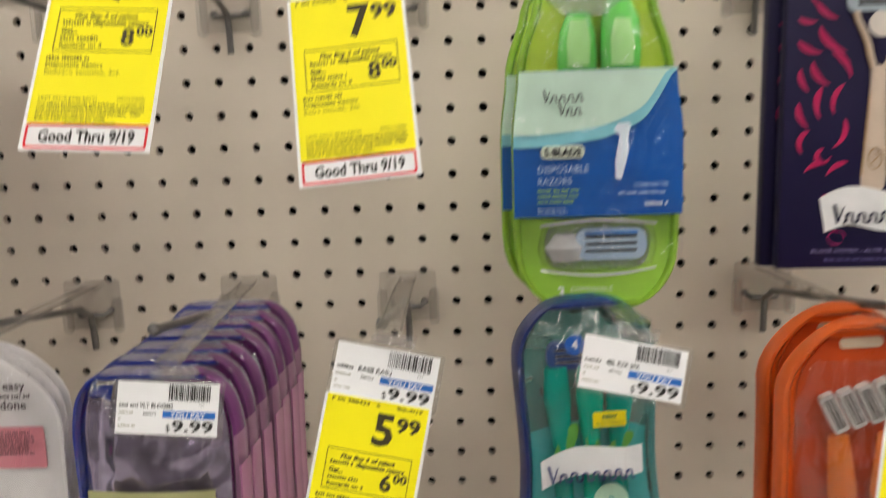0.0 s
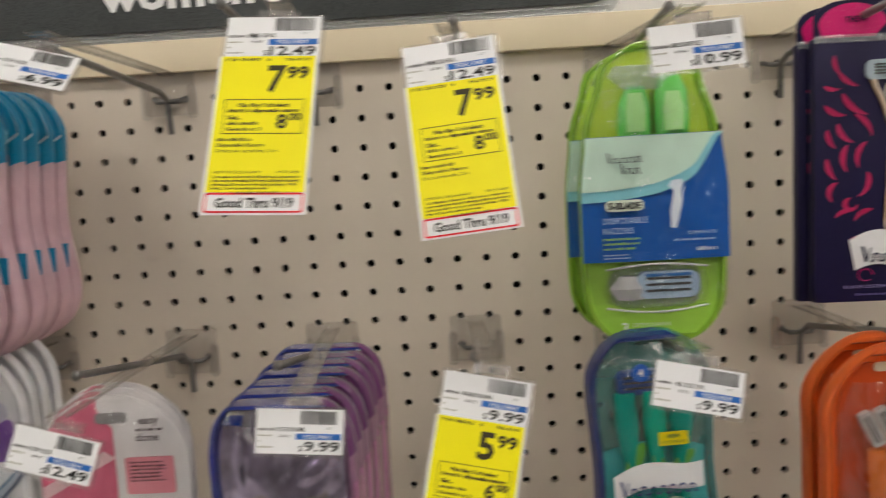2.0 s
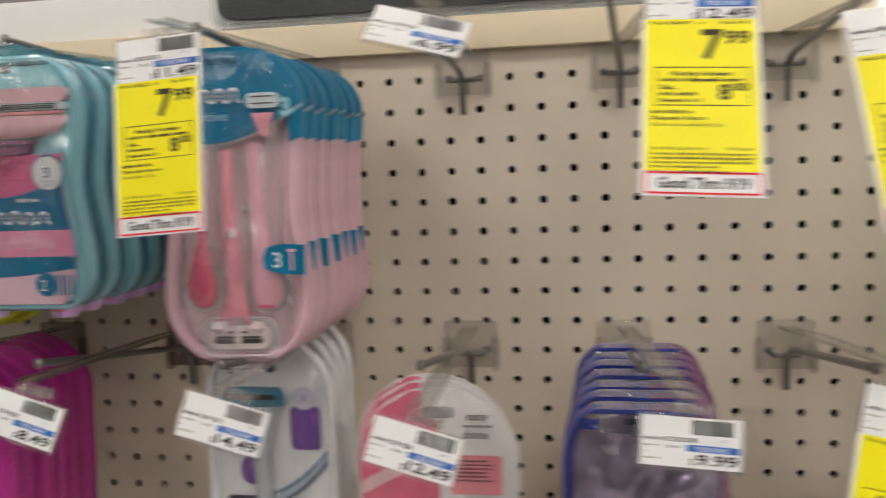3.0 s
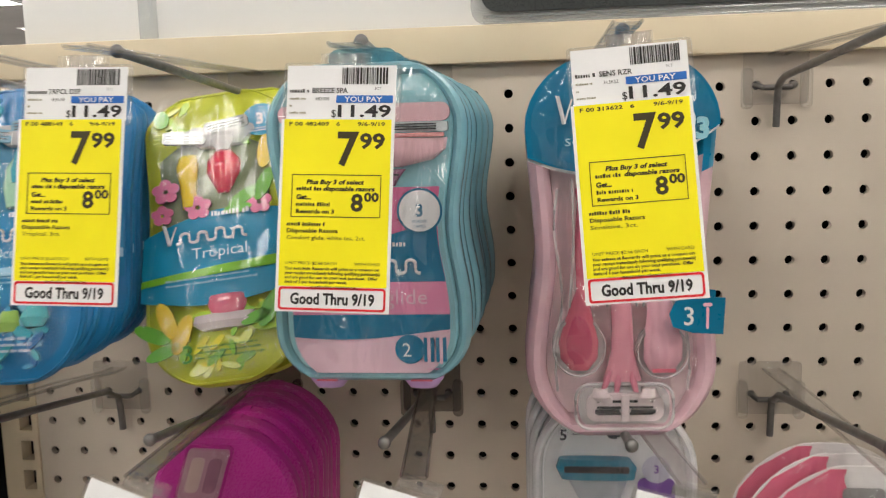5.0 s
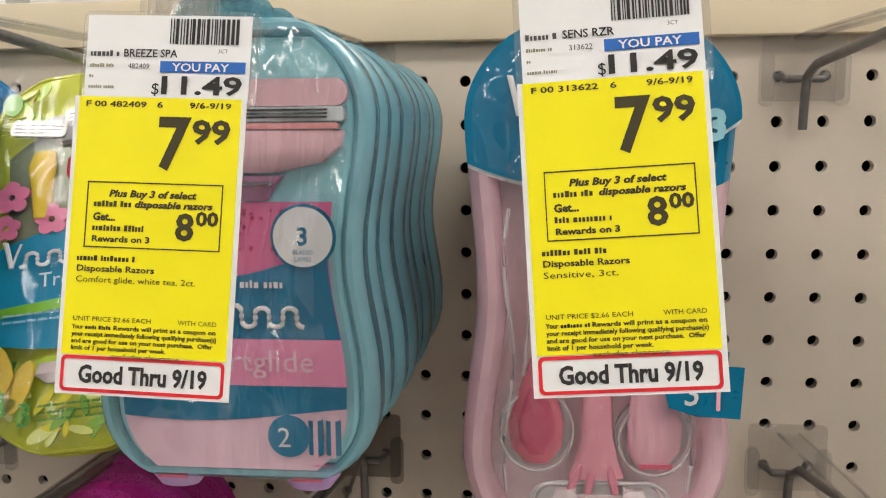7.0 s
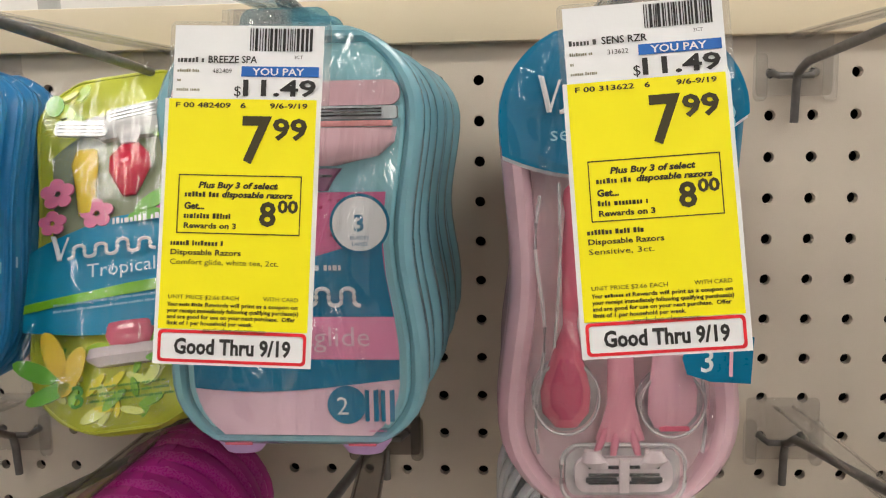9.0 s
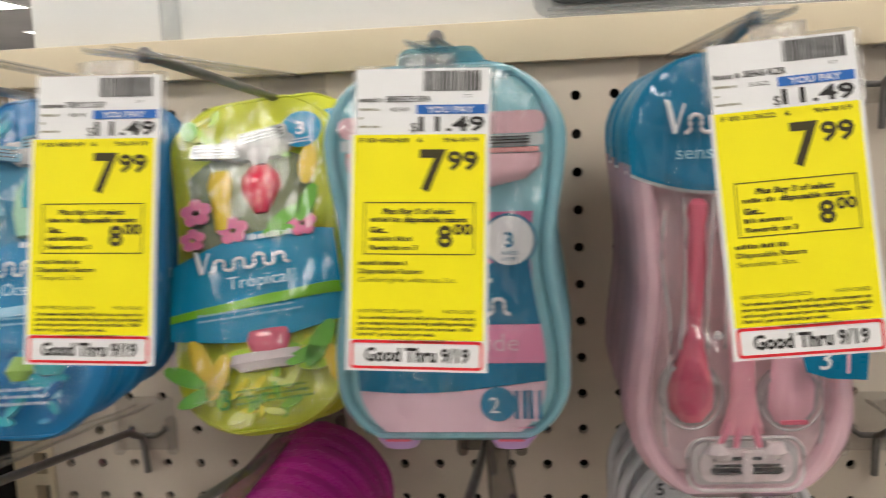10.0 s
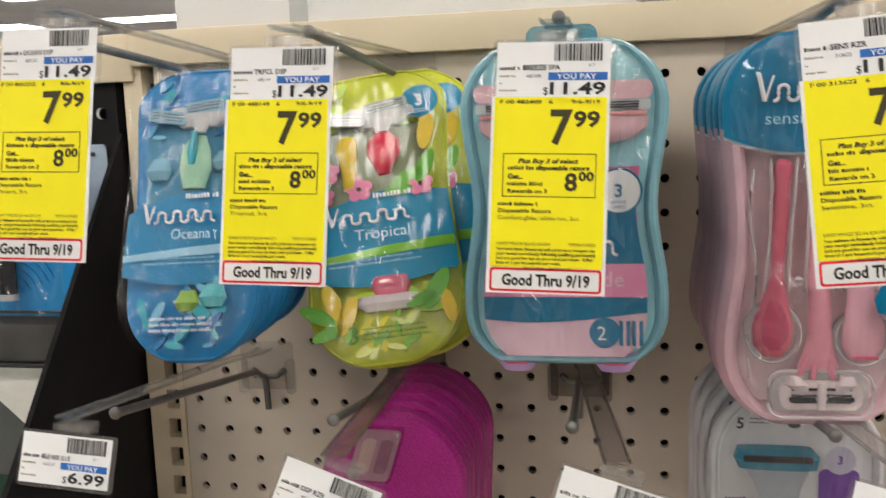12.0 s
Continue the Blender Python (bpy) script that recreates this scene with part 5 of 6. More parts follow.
    part("razor_pearl", plate(bmesh.new(), ellipse(hx, -0.0355, 0.0078, 0.0075, 22), -0.0016, -0.0008), plastic("pearl print", (0.72, 0.66, 0.60), 0.3), g, "printed pearl disc")
    part("razor_gap", plate(bmesh.new(), [(hx - 0.0032, -0.0440), (hx + 0.0032, -0.0440), (hx + 0.0022, -0.0520), (hx, -0.0570), (hx - 0.0022, -0.0520)], -0.0020, -0.0012), NAVY, g, smooth=False)
    part("handle_emblem", rod(bmesh.new(), [(hx + 0.0040 * math.cos(radians(a)), -0.0014, -0.112 + 0.0060 * math.sin(radians(a))) for a in range(0, 361, 20)], 0.0004, 5), GOLD, g)
    part("handle_emblem", rod(bmesh.new(), [(hx + 0.0018 * math.sin(a * 0.9), -0.0014, -0.1085 - 0.0012 * a) for a in range(7)], 0.0004, 5), GOLD, g)
    cartridge(g, hx, 0.022, -0.0022, 0.0205, 0.0065, plastic("steel blue print", (0.42, 0.50, 0.56)), 4)
    rib = []
    for i in range(13):
        u = i / 12
        rib.append((-0.0270 + 0.0610 * u, -0.1345 + 0.0040 * math.sin(6.0 * u) + 0.009 * u))
    low = [(x + 0.004 * (1 - i / 6), z - 0.0205 - 0.0035 * math.sin(math.pi * i / 12)) for i, (x, z) in enumerate(rib)]
    part("ribbon", plate(bmesh.new(), rib + low[::-1], -0.0014, -0.0008), WHITE, g, "white ribbon with brand strokes")
    wordmark(g, -0.019, 0.029, 0.1500, 0.0095, NAVY, -0.0020, 41)
    for cx, cz, r in ((0.030, -0.1545, 0.0055), (-0.016, -0.1585, 0.0050), (-0.022, -0.136, 0.0045)):
        part("ribbon_curl", rod(bmesh.new(), [(cx + r * math.cos(a / 3), -0.0010, cz + r * 0.8 * math.sin(a / 3)) for a in range(17)], 0.0003, 5), FUCH, g)
    text("BLADE SYSTEM - ALOE & VITAMIN E", 0.0022, plastic("lilac lettering", (0.30, 0.26, 0.50)), g, 0.003, -0.1675, -0.0006, width=0.066)
    print_lines(g, -0.022, 0.030, 0.1725, 0.0015, 0.003, 1, plastic("violet lettering", (0.12, 0.10, 0.28)), -0.0004, 5)
    seal = bmesh.new()
    rod(seal, [(0.0475 + 0.008 * math.cos(radians(a)), -0.0006, -0.168 + 0.008 * math.sin(radians(a))) for a in range(95, 270, 12)], 0.00025, 5)
    part("seal", seal, plastic("seal print", (0.3, 0.26, 0.5)), g)
    return g


def orange_pack(m):
    g = thing("razor_pack", m, "orange oval clamshell pack of disposable razors", "razor pack", "orange razor packs")
    S = Shape(0.180, [(0, 0.040), (0.25, 0.0480), (0.7, 0.0500), (1, 0.0480)], 0.040, 0.045)
    ORANGE, DEEP = plastic("orange card", (0.75, 0.12, 0.015), 0.3), plastic("burnt orange", (0.50, 0.06, 0.01), 0.3)
    part("card", S.slab(bmesh.new(), 0.005, 0.0062, 0.0005), ORANGE, g)
    part("shell_rim", S.rim(bmesh.new(), 0.0075, -0.004, 0.0048), film("orange shell", (0.98, 0.55, 0.28), 0.62, (0.80, 0.16, 0.03), 0.12, 0.3, 40), g)
    part("inner_print", S.slab(bmesh.new(), 0.0036, 0.0046, 0.0003, 0.012), DEEP, g)
    part("hang_slot", plate(bmesh.new(), rounded(-0.012, 0.012, -0.018, -0.012, 0.0025), 0.0020, 0.0030), plastic("slot cream", (0.55, 0.45, 0.33)), g)
    for k in range(4):
        head = part("razor_head", plate(bmesh.new(), rounded(-0.0044, 0.0044, -0.012, 0.012, 0.002), -0.0025, 0.0025), plastic("grey head", (0.62, 0.60, 0.58), 0.25), g)
        head.matrix_basis = pose(-0.017 + 0.0105 * k, -0.0015 + 0.0006 * k, -0.054 + 0.0022 * k, 0, -24, 0)
        for q in range(3):
            part("blade", boxed(-0.0024 + 0.0019 * q, -0.0014 + 0.0019 * q, -0.0029, -0.0026, -0.0095, 0.0095), BLADE, head)
    for k in (-1, 1):
        handle(g, [(k * 0.014, 0.068, -0.001, 0.006, 0.004), (k * 0.012, 0.10, -0.002, 0.0085, 0.005), (k * 0.012, 0.135, -0.001, 0.0055, 0.004), (k * 0.014, 0.160, 0.0, 0.006, 0.003)], plastic("orange handle", (0.80, 0.20, 0.03), 0.15))
    part("blister", S.band(bmesh.new(), 0.022, 0.172, -0.001, 0.009, bulge=0.010, crinkle=0.001, nu=20, nv=26), CLEAR, g, "clear domed blister")
    return g


def teal_pack(m):
    g = thing("razor_pack", m, "clear and blue clamshell pack of green disposable razors", "razor pack", "teal razor packs")
    S = Shape(0.190, [(0, 0.040), (0.2, 0.0440), (0.5, 0.0420), (0.8, 0.0455), (1, 0.0440)], 0.032, 0.036)
    BLUE = film("blue shell", (0.10, 0.20, 0.50), 0.85, (0.004, 0.022, 0.15), 0.06, 1.0, 40, 1.9, 0.015)
    part("back_sheet", S.slab(bmesh.new(), 0.010, 0.0108, 0.0003, 0.003), film("hazy sheet", (0.80, 0.90, 0.88), 0.55, (0.08, 0.30, 0.28), 0.2, 0.3), g)
    part("shell_rim", S.rim(bmesh.new(), 0.0075, -0.003, 0.012, side=-1), BLUE, g, "dark blue plastic rim")
    part("shell_rim", S.rim(bmesh.new(), 0.0045, -0.001, 0.012, side=1), film("sea green shell", (0.70, 0.90, 0.90), 0.5, (0.03, 0.30, 0.34), 0.1, 0.4, 40), g, "sea green plastic rim")
    GREEN, AQ = plastic("jade handle", (0.0, 0.26, 0.20), 0.2), plastic("sea green print", (0.05, 0.36, 0.36), 0.35)
    part("card", S.band(bmesh.new(), 0.075, 0.186, 0.006, 0.006, nu=16, nv=16, upper=lambda u: 0.006 * u * u), AQ, g)
    cartridge(g, -0.006, 0.034, 0.001, 0.017, 0.008, plastic("navy head", (0.03, 0.07, 0.22)), 3)
    badge(g, -0.006, 0.027, 0.006, plastic("blue disc", (0.02, 0.12, 0.5)), WHITE, -0.001, "4", 0.005)
    for k, c in ((-0.018, GREEN), (0.002, plastic("emerald handle", (0.0, 0.34, 0.22), 0.2)), (0.020, GREEN)):
        handle(g, [(k, 0.040, 0.002, 0.007, 0.004), (k, 0.060, 0.0, 0.0085, 0.005), (k * 0.9, 0.090, 0.001, 0.005, 0.004), (k * 0.9, 0.120, 0.001, 0.006, 0.004)], c)
    for cx, cs, a, r in ((-0.014, 0.085, 60, 0.014), (0.004, 0.092, 110, 0.013), (0.018, 0.088, 40, 0.012), (-0.004, 0.150, 30, 0.018)):
        ca, sa = math.cos(radians(a)), math.sin(radians(a))
        part("leaf", plate(bmesh.new(), [(cx + u * ca - v * sa, -cs + u * sa + v * ca) for u, v in ellipse(0, 0, r, r * 0.35, 12)], -0.0028, -0.0022), plastic("leaf print", (0.10, 0.32, 0.05)), g)
    part("sticker", plate(bmesh.new(), rounded(0.002, 0.022, -0.0745, -0.0655, 0.001), -0.0075, -0.0070), plastic("yellow sticker", (0.85, 0.72, 0.0)), g, "yellow sticker")
    text("NEW", 0.0026, plastic("sticker ink", (0.1, 0.2, 0.05)), g, 0.012, -0.0696, -0.0079, bold=0.0002)
    text("NOUVEAU", 0.0022, plastic("sticker ink", (0.1, 0.2, 0.05)), g, 0.012, -0.0732, -0.0079, width=0.0165)
    top = [(-0.031 + 0.062 * i / 12, -0.093 + 0.004 * math.sin(5 * i / 12) + 0.011 * i / 12) for i in range(13)]
    part("ribbon", plate(bmesh.new(), top + [(x, z - 0.017) for x, z in top][::-1], -0.0082, -0.0076), WHITE, g, "white ribbon with brand strokes")
    wordmark(g, -0.027, 0.026, 0.1065, 0.0090, plastic("navy strokes", (0.03, 0.05, 0.20)), -0.0088, 43)
    badge(g, 0.012, 0.122, 0.011, plastic("pale green disc", (0.42, 0.66, 0.50)), AQ, -0.0030, "3", 0.006)
    part("blister", S.band(bmesh.new(), 0.004, 0.186, -0.002, 0.005, bulge=0.011, crinkle=0.002, nu=20, nv=30, thick=0.0, seed=9), WRAP, g, "clear glossy blister")
    return g


def violet_pack(m):
    g = thing("razor_pack", m, "violet and blue foil clamshell pack of razors", "razor pack", "violet razor packs")
    S = Shape(0.185, [(0, 0.042), (0.2, 0.0470), (0.6, 0.0460), (1, 0.0460)], 0.020, 0.036)
    VIO, LIL = plastic("violet foil", (0.17, 0.03, 0.15), 0.12, 0.9), plastic("lilac print", (0.50, 0.20, 0.38), 0.16, 0.8)
    HAZE = surface("hazy lilac backing", (0.40, 0.37, 0.46), 0.2, metal=0.5, vary=0.3, scale=40, coat=0.6)
    part("back_card", S.slab(bmesh.new(), 0.011, 0.0130, 0.0006), HAZE, g)
    part("upper_print", S.band(bmesh.new(), 0.001, 0.150, 0.0098, 0.001, u0=0.12, u1=1.0, nu=10, nv=14, crinkle=0.001), VIO, g, "shiny violet print")
    part("blue_print", S.band(bmesh.new(), 0.010, 0.170, 0.0098, 0.001, u0=-1.0, u1=-0.62, nu=6, nv=14, crinkle=0.001), plastic("ultramarine foil", (0.010, 0.045, 0.42), 0.12, 0.9), g, "shiny ultramarine print")
    part("shell_rim", S.rim(bmesh.new(), 0.0055, 0.000, 0.0105, side=-1, keep=lambda x, z: x < -0.028), film("ultramarine shell", (0.25, 0.35, 0.95), 0.85, (0.006, 0.026, 0.30), 0.05, 1.0, 40, 2.3, 0.015), g, "shiny ultramarine rim")
    part("shell_rim", S.rim(bmesh.new(), 0.0070, 0.003, 0.0105, keep=lambda x, z: x >= 0.012 and z > -0.030), film("plum shell", (0.85, 0.66, 0.80), 0.7, (0.20, 0.03, 0.20), 0.05, 1.0, 40, 2.1, 0.015), g, "shiny plum rim")
    part("shell_rim", S.rim(bmesh.new(), 0.0070, 0.003, 0.0135, keep=lambda x, z: x >= 0.012 and z <= -0.030), film("lilac shell", (0.92, 0.76, 0.86), 0.65, (0.46, 0.22, 0.38), 0.06, 1.0, 40, 1.9, 0.012), g, "shiny lilac rim")
    part("shell_rim", S.rim(bmesh.new(), 0.0055, 0.002, 0.0105, keep=lambda x, z: -0.028 <= x < 0.012 and z > -0.09), film("silvery shell", (0.90, 0.88, 0.94), 0.35, (0.55, 0.52, 0.64), 0.04, 1.0, 40, 2.3, 0.015), g, "silvery clear rim")
    part("side_print", S.rim(bmesh.new(), 0.0030, 0.0005, 0.0150, -0.0008, side=1, keep=lambda x, z: z < -0.045), LIL, g, "lilac printed side")
    part("silver_window", S.band(bmesh.new(), 0.014, 0.098, 0.0030, 0.007, bulge=0.009, crinkle=0.0075, nu=22, nv=18, seed=12), surface("silver foil", (0.46, 0.40, 0.56), 0.14, metal=0.85, vary=0.45, scale=55), g, "crumpled silver foil window")
    part("label_block", S.band(bmesh.new(), 0.062, 0.073, -0.0100, 0.012, nu=10, nv=2, bulge=0.003), plastic("olive label", (0.42, 0.42, 0.20)), g)
    part("dark_window", S.band(bmesh.new(), 0.074, 0.140, -0.0060, 0.009, nu=12, nv=8, bulge=0.004, crinkle=0.002), plastic("deep violet print", (0.07, 0.02, 0.12), 0.2), g)
    handle(g, [(-0.012, 0.078, -0.004, 0.006, 0.004), (-0.012, 0.10, -0.006, 0.008, 0.005), (-0.010, 0.13, -0.004, 0.005, 0.003)], plastic("orchid handle", (0.45, 0.15, 0.42), 0.2))
    part("dot_sticker", plate(bmesh.new(), ellipse(0.038, -0.085, 0.0048, 0.0062, 18), -0.0036, -0.0031), plastic("yellow dot", (0.82, 0.66, 0.0)), g, "yellow dot sticker")
    part("hang_slot", plate(bmesh.new(), rounded(-0.010, 0.010, -0.013, -0.009, 0.0019), 0.0088, 0.0093), SLOT, g)
    part("blister", S.band(bmesh.new(), 0.003, 0.180, -0.002, 0.004, bulge=0.010, crinkle=0.003, nu=20, nv=28, thick=0.0, seed=15), WRAP, g, "clear glossy blister")
    return g


def blush_pack(m):
    g = thing("razor_pack", m, "white and pink rounded razor pack with grey slot", "razor pack", "white and pink razor packs")
    S = Shape(0.190, [(0, 0.048), (0.2, 0.0530), (0.7, 0.0520), (1, 0.0500)], 0.044, 0.038)
    CARD, ROSEP = plastic("white glossy card", (0.80, 0.77, 0.77), 0.3), plastic("raspberry pink print", (0.72, 0.16, 0.26), 0.3)
    part("card", S.slab(bmesh.new(), 0.003, 0.0042, 0.0005), CARD, g)
    part("pink_half", S.band(bmesh.new(), 0.002, 0.186, 0.0022, 0.001, u0=-1.0, u1=0.02, upper=lambda u: 0.045 * max(0, u + 0.45), nu=16, nv=14), ROSEP, g)
    for k in range(3):
        z = -0.052 - 0.034 * k
        part("stripe", plate(bmesh.new(), [(-0.051, z - 0.020), (-0.051, z - 0.011), (-0.006, z + 0.013), (0.002, z + 0.008)], 0.0014, 0.0020), plastic("pale rose print", (0.78, 0.52, 0.56)), g, smooth=False)
    part("hang_slot", plate(bmesh.new(), rounded(-0.010, 0.012, -0.0195, -0.0120, 0.003), 0.0012, 0.0020), plastic("slot grey", (0.28, 0.27, 0.27)), g)
    INKP = plastic("plum ink", (0.06, 0.03, 0.04))
    text("5", 0.0068, INKP, g, -0.036, -0.036, 0.0010, bold=0.0002)
    part("line_print", boxed(-0.031, -0.011, 0.0010, 0.0014, -0.0325, -0.0315), INKP, g)
    part("line_print", boxed(-0.031, -0.011, 0.0010, 0.0014, -0.0350, -0.0340), INKP, g)
    text("easy", 0.0056, INKP, g, 0.0270, -0.0205, 0.0010, bold=0.0001)
    print_lines(g, 0.018, 0.038, 0.0255, 0.0022, 0.003, 1, INKP, 0.0012, 4)
    text("done", 0.0056, INKP, g, 0.0255, -0.0325, 0.0010, bold=0.0001)
    print_lines(g, 0.012, 0.038, 0.048, 0.0014, 0.0026, 6, INKP, 0.0010, 5)
    part("pink_panel", plate(bmesh.new(), rounded(0.008, 0.042, -0.070, -0.044, 0.002), 0.0016, 0.0024), plastic("coral panel", (0.78, 0.28, 0.34)), g)
    part("shell", S.band(bmesh.new(), 0.002, 0.188, 0.0, 0.001, bulge=0.004, nu=18, nv=24, thick=0.0), CLEAR, g, "thin clear cover")
    return g


def grey_pack(m):
    g = thing("razor_pack", m, "pale grey clear clamshell razor pack with teal head", "razor pack", "pale grey razor packs")
    S = Shape(0.185, [(0, 0.043), (0.25, 0.0490), (1, 0.0490)], 0.036, 0.030)
    part("card", S.slab(bmesh.new(), 0.006, 0.0072, 0.0005, 0.001), plastic("pale grey card", (0.88, 0.88, 0.90), 0.35), g)
    part("shell_rim", S.rim(bmesh.new(), 0.006, -0.002, 0.006), film("frosted shell", (0.96, 0.96, 0.97), 0.70, (0.90, 0.90, 0.92), 0.15, 0.2, 40), g)
    INKP = plastic("slate ink", (0.05, 0.05, 0.07))
    text("5", 0.0066, INKP, g, -0.030, -0.027, 0.0052, bold=0.0002)
    print_lines(g, -0.025, -0.013, 0.0215, 0.0010, 0.0024, 2, INKP, 0.0054, 3)
    part("hang_slot", plate(bmesh.new(), rounded(-0.004, 0.004, -0.026, -0.010, 0.003), 0.0050, 0.0058), SLOT, g)
    head = part("razor_head", loft(bmesh.new(), [(-0.012, 0.0, -0.036, 0.021, 0.004), (-0.011, -0.002, -0.041, 0.024, 0.006), (-0.010, -0.001, -0.048, 0.022, 0.005)], 18, 0.6), plastic("teal head", (0.05, 0.27, 0.40), 0.25), g, "teal razor head")
    part("lubra_strip", boxed(-0.030, 0.008, -0.0088, -0.0070, -0.0425, -0.0385, 0.0006), DARK, head)
    handle(g, [(-0.010, 0.049, 0.0, 0.018, 0.004), (-0.009, 0.062, 0.0, 0.012, 0.004), (-0.007, 0.085, 0.0, 0.007, 0.004), (-0.006, 0.14, 0.0, 0.006, 0.004)], plastic("frosted handle", (0.50, 0.54, 0.60), 0.25))
    PURP = plastic("purple print", (0.20, 0.08, 0.38))
    part("purple_panel", plate(bmesh.new(), rounded(0.014, 0.036, -0.082, -0.050, 0.004), 0.0040, 0.0050), PURP, g)
    badge(g, 0.025, 0.044, 0.0085, plastic("lilac disc", (0.62, 0.60, 0.72)), PURP, 0.0030, "3", 0.005)
    print_lines(g, -0.038, -0.020, 0.072, 0.0028, 0.005, 2, plastic("aubergine ink", (0.12, 0.04, 0.16)), 0.0050, 9)
    for k, c in enumerate((plastic("steel blue swoosh", (0.20, 0.30, 0.44)), plastic("ice swoosh", (0.50, 0.58, 0.68)), plastic("slate swoosh", (0.10, 0.14, 0.24)))):
        arc = [(-0.016 + 0.056 * i / 12, -0.116 - 0.004 * k + 0.034 * (i / 12) ** 2) for i in range(13)]
        part("swoosh", plate(bmesh.new(), arc + [(x, z - 0.0032) for x, z in arc][::-1], 0.0036 - 0.0002 * k, 0.0048), c, g, smooth=False)
    part("name_block", plate(bmesh.new(), rounded(-0.036, -0.006, -0.128, -0.117, 0.002), 0.0030, 0.0040), plastic("midnight print", (0.02, 0.02, 0.05)), g)
    print_lines(g, -0.033, -0.010, 0.1245, 0.0032, 0.004, 1, WHITE, 0.0026, 21)
    part("purple_dot", plate(bmesh.new(), ellipse(-0.018, -0.098, 0.008, 0.011, 18), 0.0042, 0.0050), PURP, g)
    part("blister", S.band(bmesh.new(), 0.006, 0.178, -0.0005, 0.007, bulge=0.009, nu=18, nv=24, crinkle=0.0008), CLEAR, g, "clear domed blister")
    return g


def magenta_pack(m):
    g = thing("razor_pack", m, "glossy magenta plastic razor pack with clear window", "razor pack", "magenta razor packs")
    S = Shape(0.185, [(0, 0.044), (0.25, 0.0500), (1, 0.0510)], 0.042, 0.034)
    MAG = surface("magenta plastic", (0.42, 0.026, 0.25), 0.28, vary=0.06, scale=40, coat=0.5)
    part("shell", S.slab(bmesh.new(), 0.001, 0.012, 0.0035), MAG, g)
    part("shell_rim", S.rim(bmesh.new(), 0.004, 0.006, 0.0135, -0.0015), film("magenta edge", (0.95, 0.35, 0.75), 0.6, (0.60, 0.02, 0.36), 0.12, 0.2, 40), g)
    slant = lambda pts: [(x - 0.010 + 0.28 * (z + 0.030), z + 0.006) for x, z in pts]  # noqa: E731
    part("window_frame", plate(bmesh.new(), slant(rounded(-0.018, 0.014, -0.052, -0.014, 0.004)), -0.0006, 0.0004), plastic("deep magenta print", (0.34, 0.02, 0.20), 0.2, 0.6), g)
    part("window_print", plate(bmesh.new(), slant(rounded(-0.016, 0.012, -0.050, -0.016, 0.003)), -0.0014, -0.0008), plastic("beige print", (0.40, 0.20, 0.27), 0.3), g, "beige card behind the window")
    for k in range(2):
        part("window_print", plate(bmesh.new(), slant(rounded(-0.012 + 0.012 * k, -0.003 + 0.012 * k, -0.045, -0.022, 0.003)), -0.0020, -0.0016), plastic("mauve print", (0.26, 0.10, 0.17), 0.3) if k else plastic("sand print", (0.52, 0.36, 0.34), 0.3), g)
    part("window", plate(bmesh.new(), slant(rounded(-0.0165, 0.0125, -0.0505, -0.0155, 0.004)), -0.0050, -0.0024), CLEAR, g, "clear raised window")
    part("red_strip", plate(bmesh.new(), rounded(-0.030, 0.020, -0.092, -0.072, 0.004), 0.0002, 0.0008), plastic("crimson print", (0.42, 0.01, 0.10), 0.25), g)
    return g


def hang(x, y, z, yaw=0.0, roll=0.0, lean=0.0):
    return pose(x, y, z, lean, roll, yaw)


sens = sensitive_pack(hang(-0.2395, -0.195, 1.5095, 3, 0))
sens.scale = (1.0, 1.0, 1.035)
pile(sens, 7, 0.0235, 0.0002)
pile(breeze_pack(hang(-0.3670, -0.232, 1.5075, 0, 0)), 8, 0.0255, 0.0004)
lime = pouch(hang(-0.5120, -0.052, 1.508, 3, -7, -25), "lime yellow foil pouch of colourful disposable razors", "yellow razor pouches", plastic("lime foil", (0.66, 0.70, 0.06), 0.42, 0.1), plastic("azure band", (0.0, 0.25, 0.44), 0.40, 0.1), plastic("grass stripe", (0.18, 0.48, 0.02)), 7, True)
lime.scale = (1.24, 1.1, 1.13)
pile(lime, 2, 0.016, 0.014, 0.002, 2)
pile(pouch(hang(-0.6000, -0.135, 1.510, 2, -2, -20), "blue foil pouch of disposable razors", "blue razor pouches", plastic("blue foil", (0.012, 0.20, 0.46), 0.40, 0.1), plastic("deep azure band", (0.0, 0.21, 0.44), 0.40, 0.1), plastic("pale stripe", (0.30, 0.55, 0.72)), 17, False), 6, 0.020, -0.001)
green = green_pack(hang(0.2640, -0.174, 1.5055, 0, 0))
green.scale = (1.08, 1.0, 1.14)
pile(green, 2, 0.045, -0.004, -0.001)
pile(navy_box(hang(0.4240, -0.165, 1.5000, 0, 0.6)), 2, 0.017, -0.0045, -0.0015)
pile(orange_pack(hang(0.407, -0.205, 1.303, 0, -2)), 2, 0.030, 0.0, 0.001)
teal = teal_pack(hang(0.2520, -0.200, 1.3175, 2, -2))
teal.scale = (0.94, 1.0, 1.0)
pile(violet_pack(hang(0.0165, -0.240, 1.2925, -2, 0)), 7, 0.024, 0.0008, 0.0005)
pile(blush_pack(hang(-0.1120, -0.190, 1.2885, 0, 0)), 3, 0.016, -0.004, 0.001)
pile(grey_pack(hang(-0.2400, -0.150, 1.313, 0, 0)), 4, 0.020, -0.002, 0.003)
mag = magenta_pack(hang(-0.4720, -0.175, 1.2985, 4, 3))
mag.scale = (0.89, 1.0, 0.95)
pile(mag, 6, 0.018, 0.0005, 0.0005)


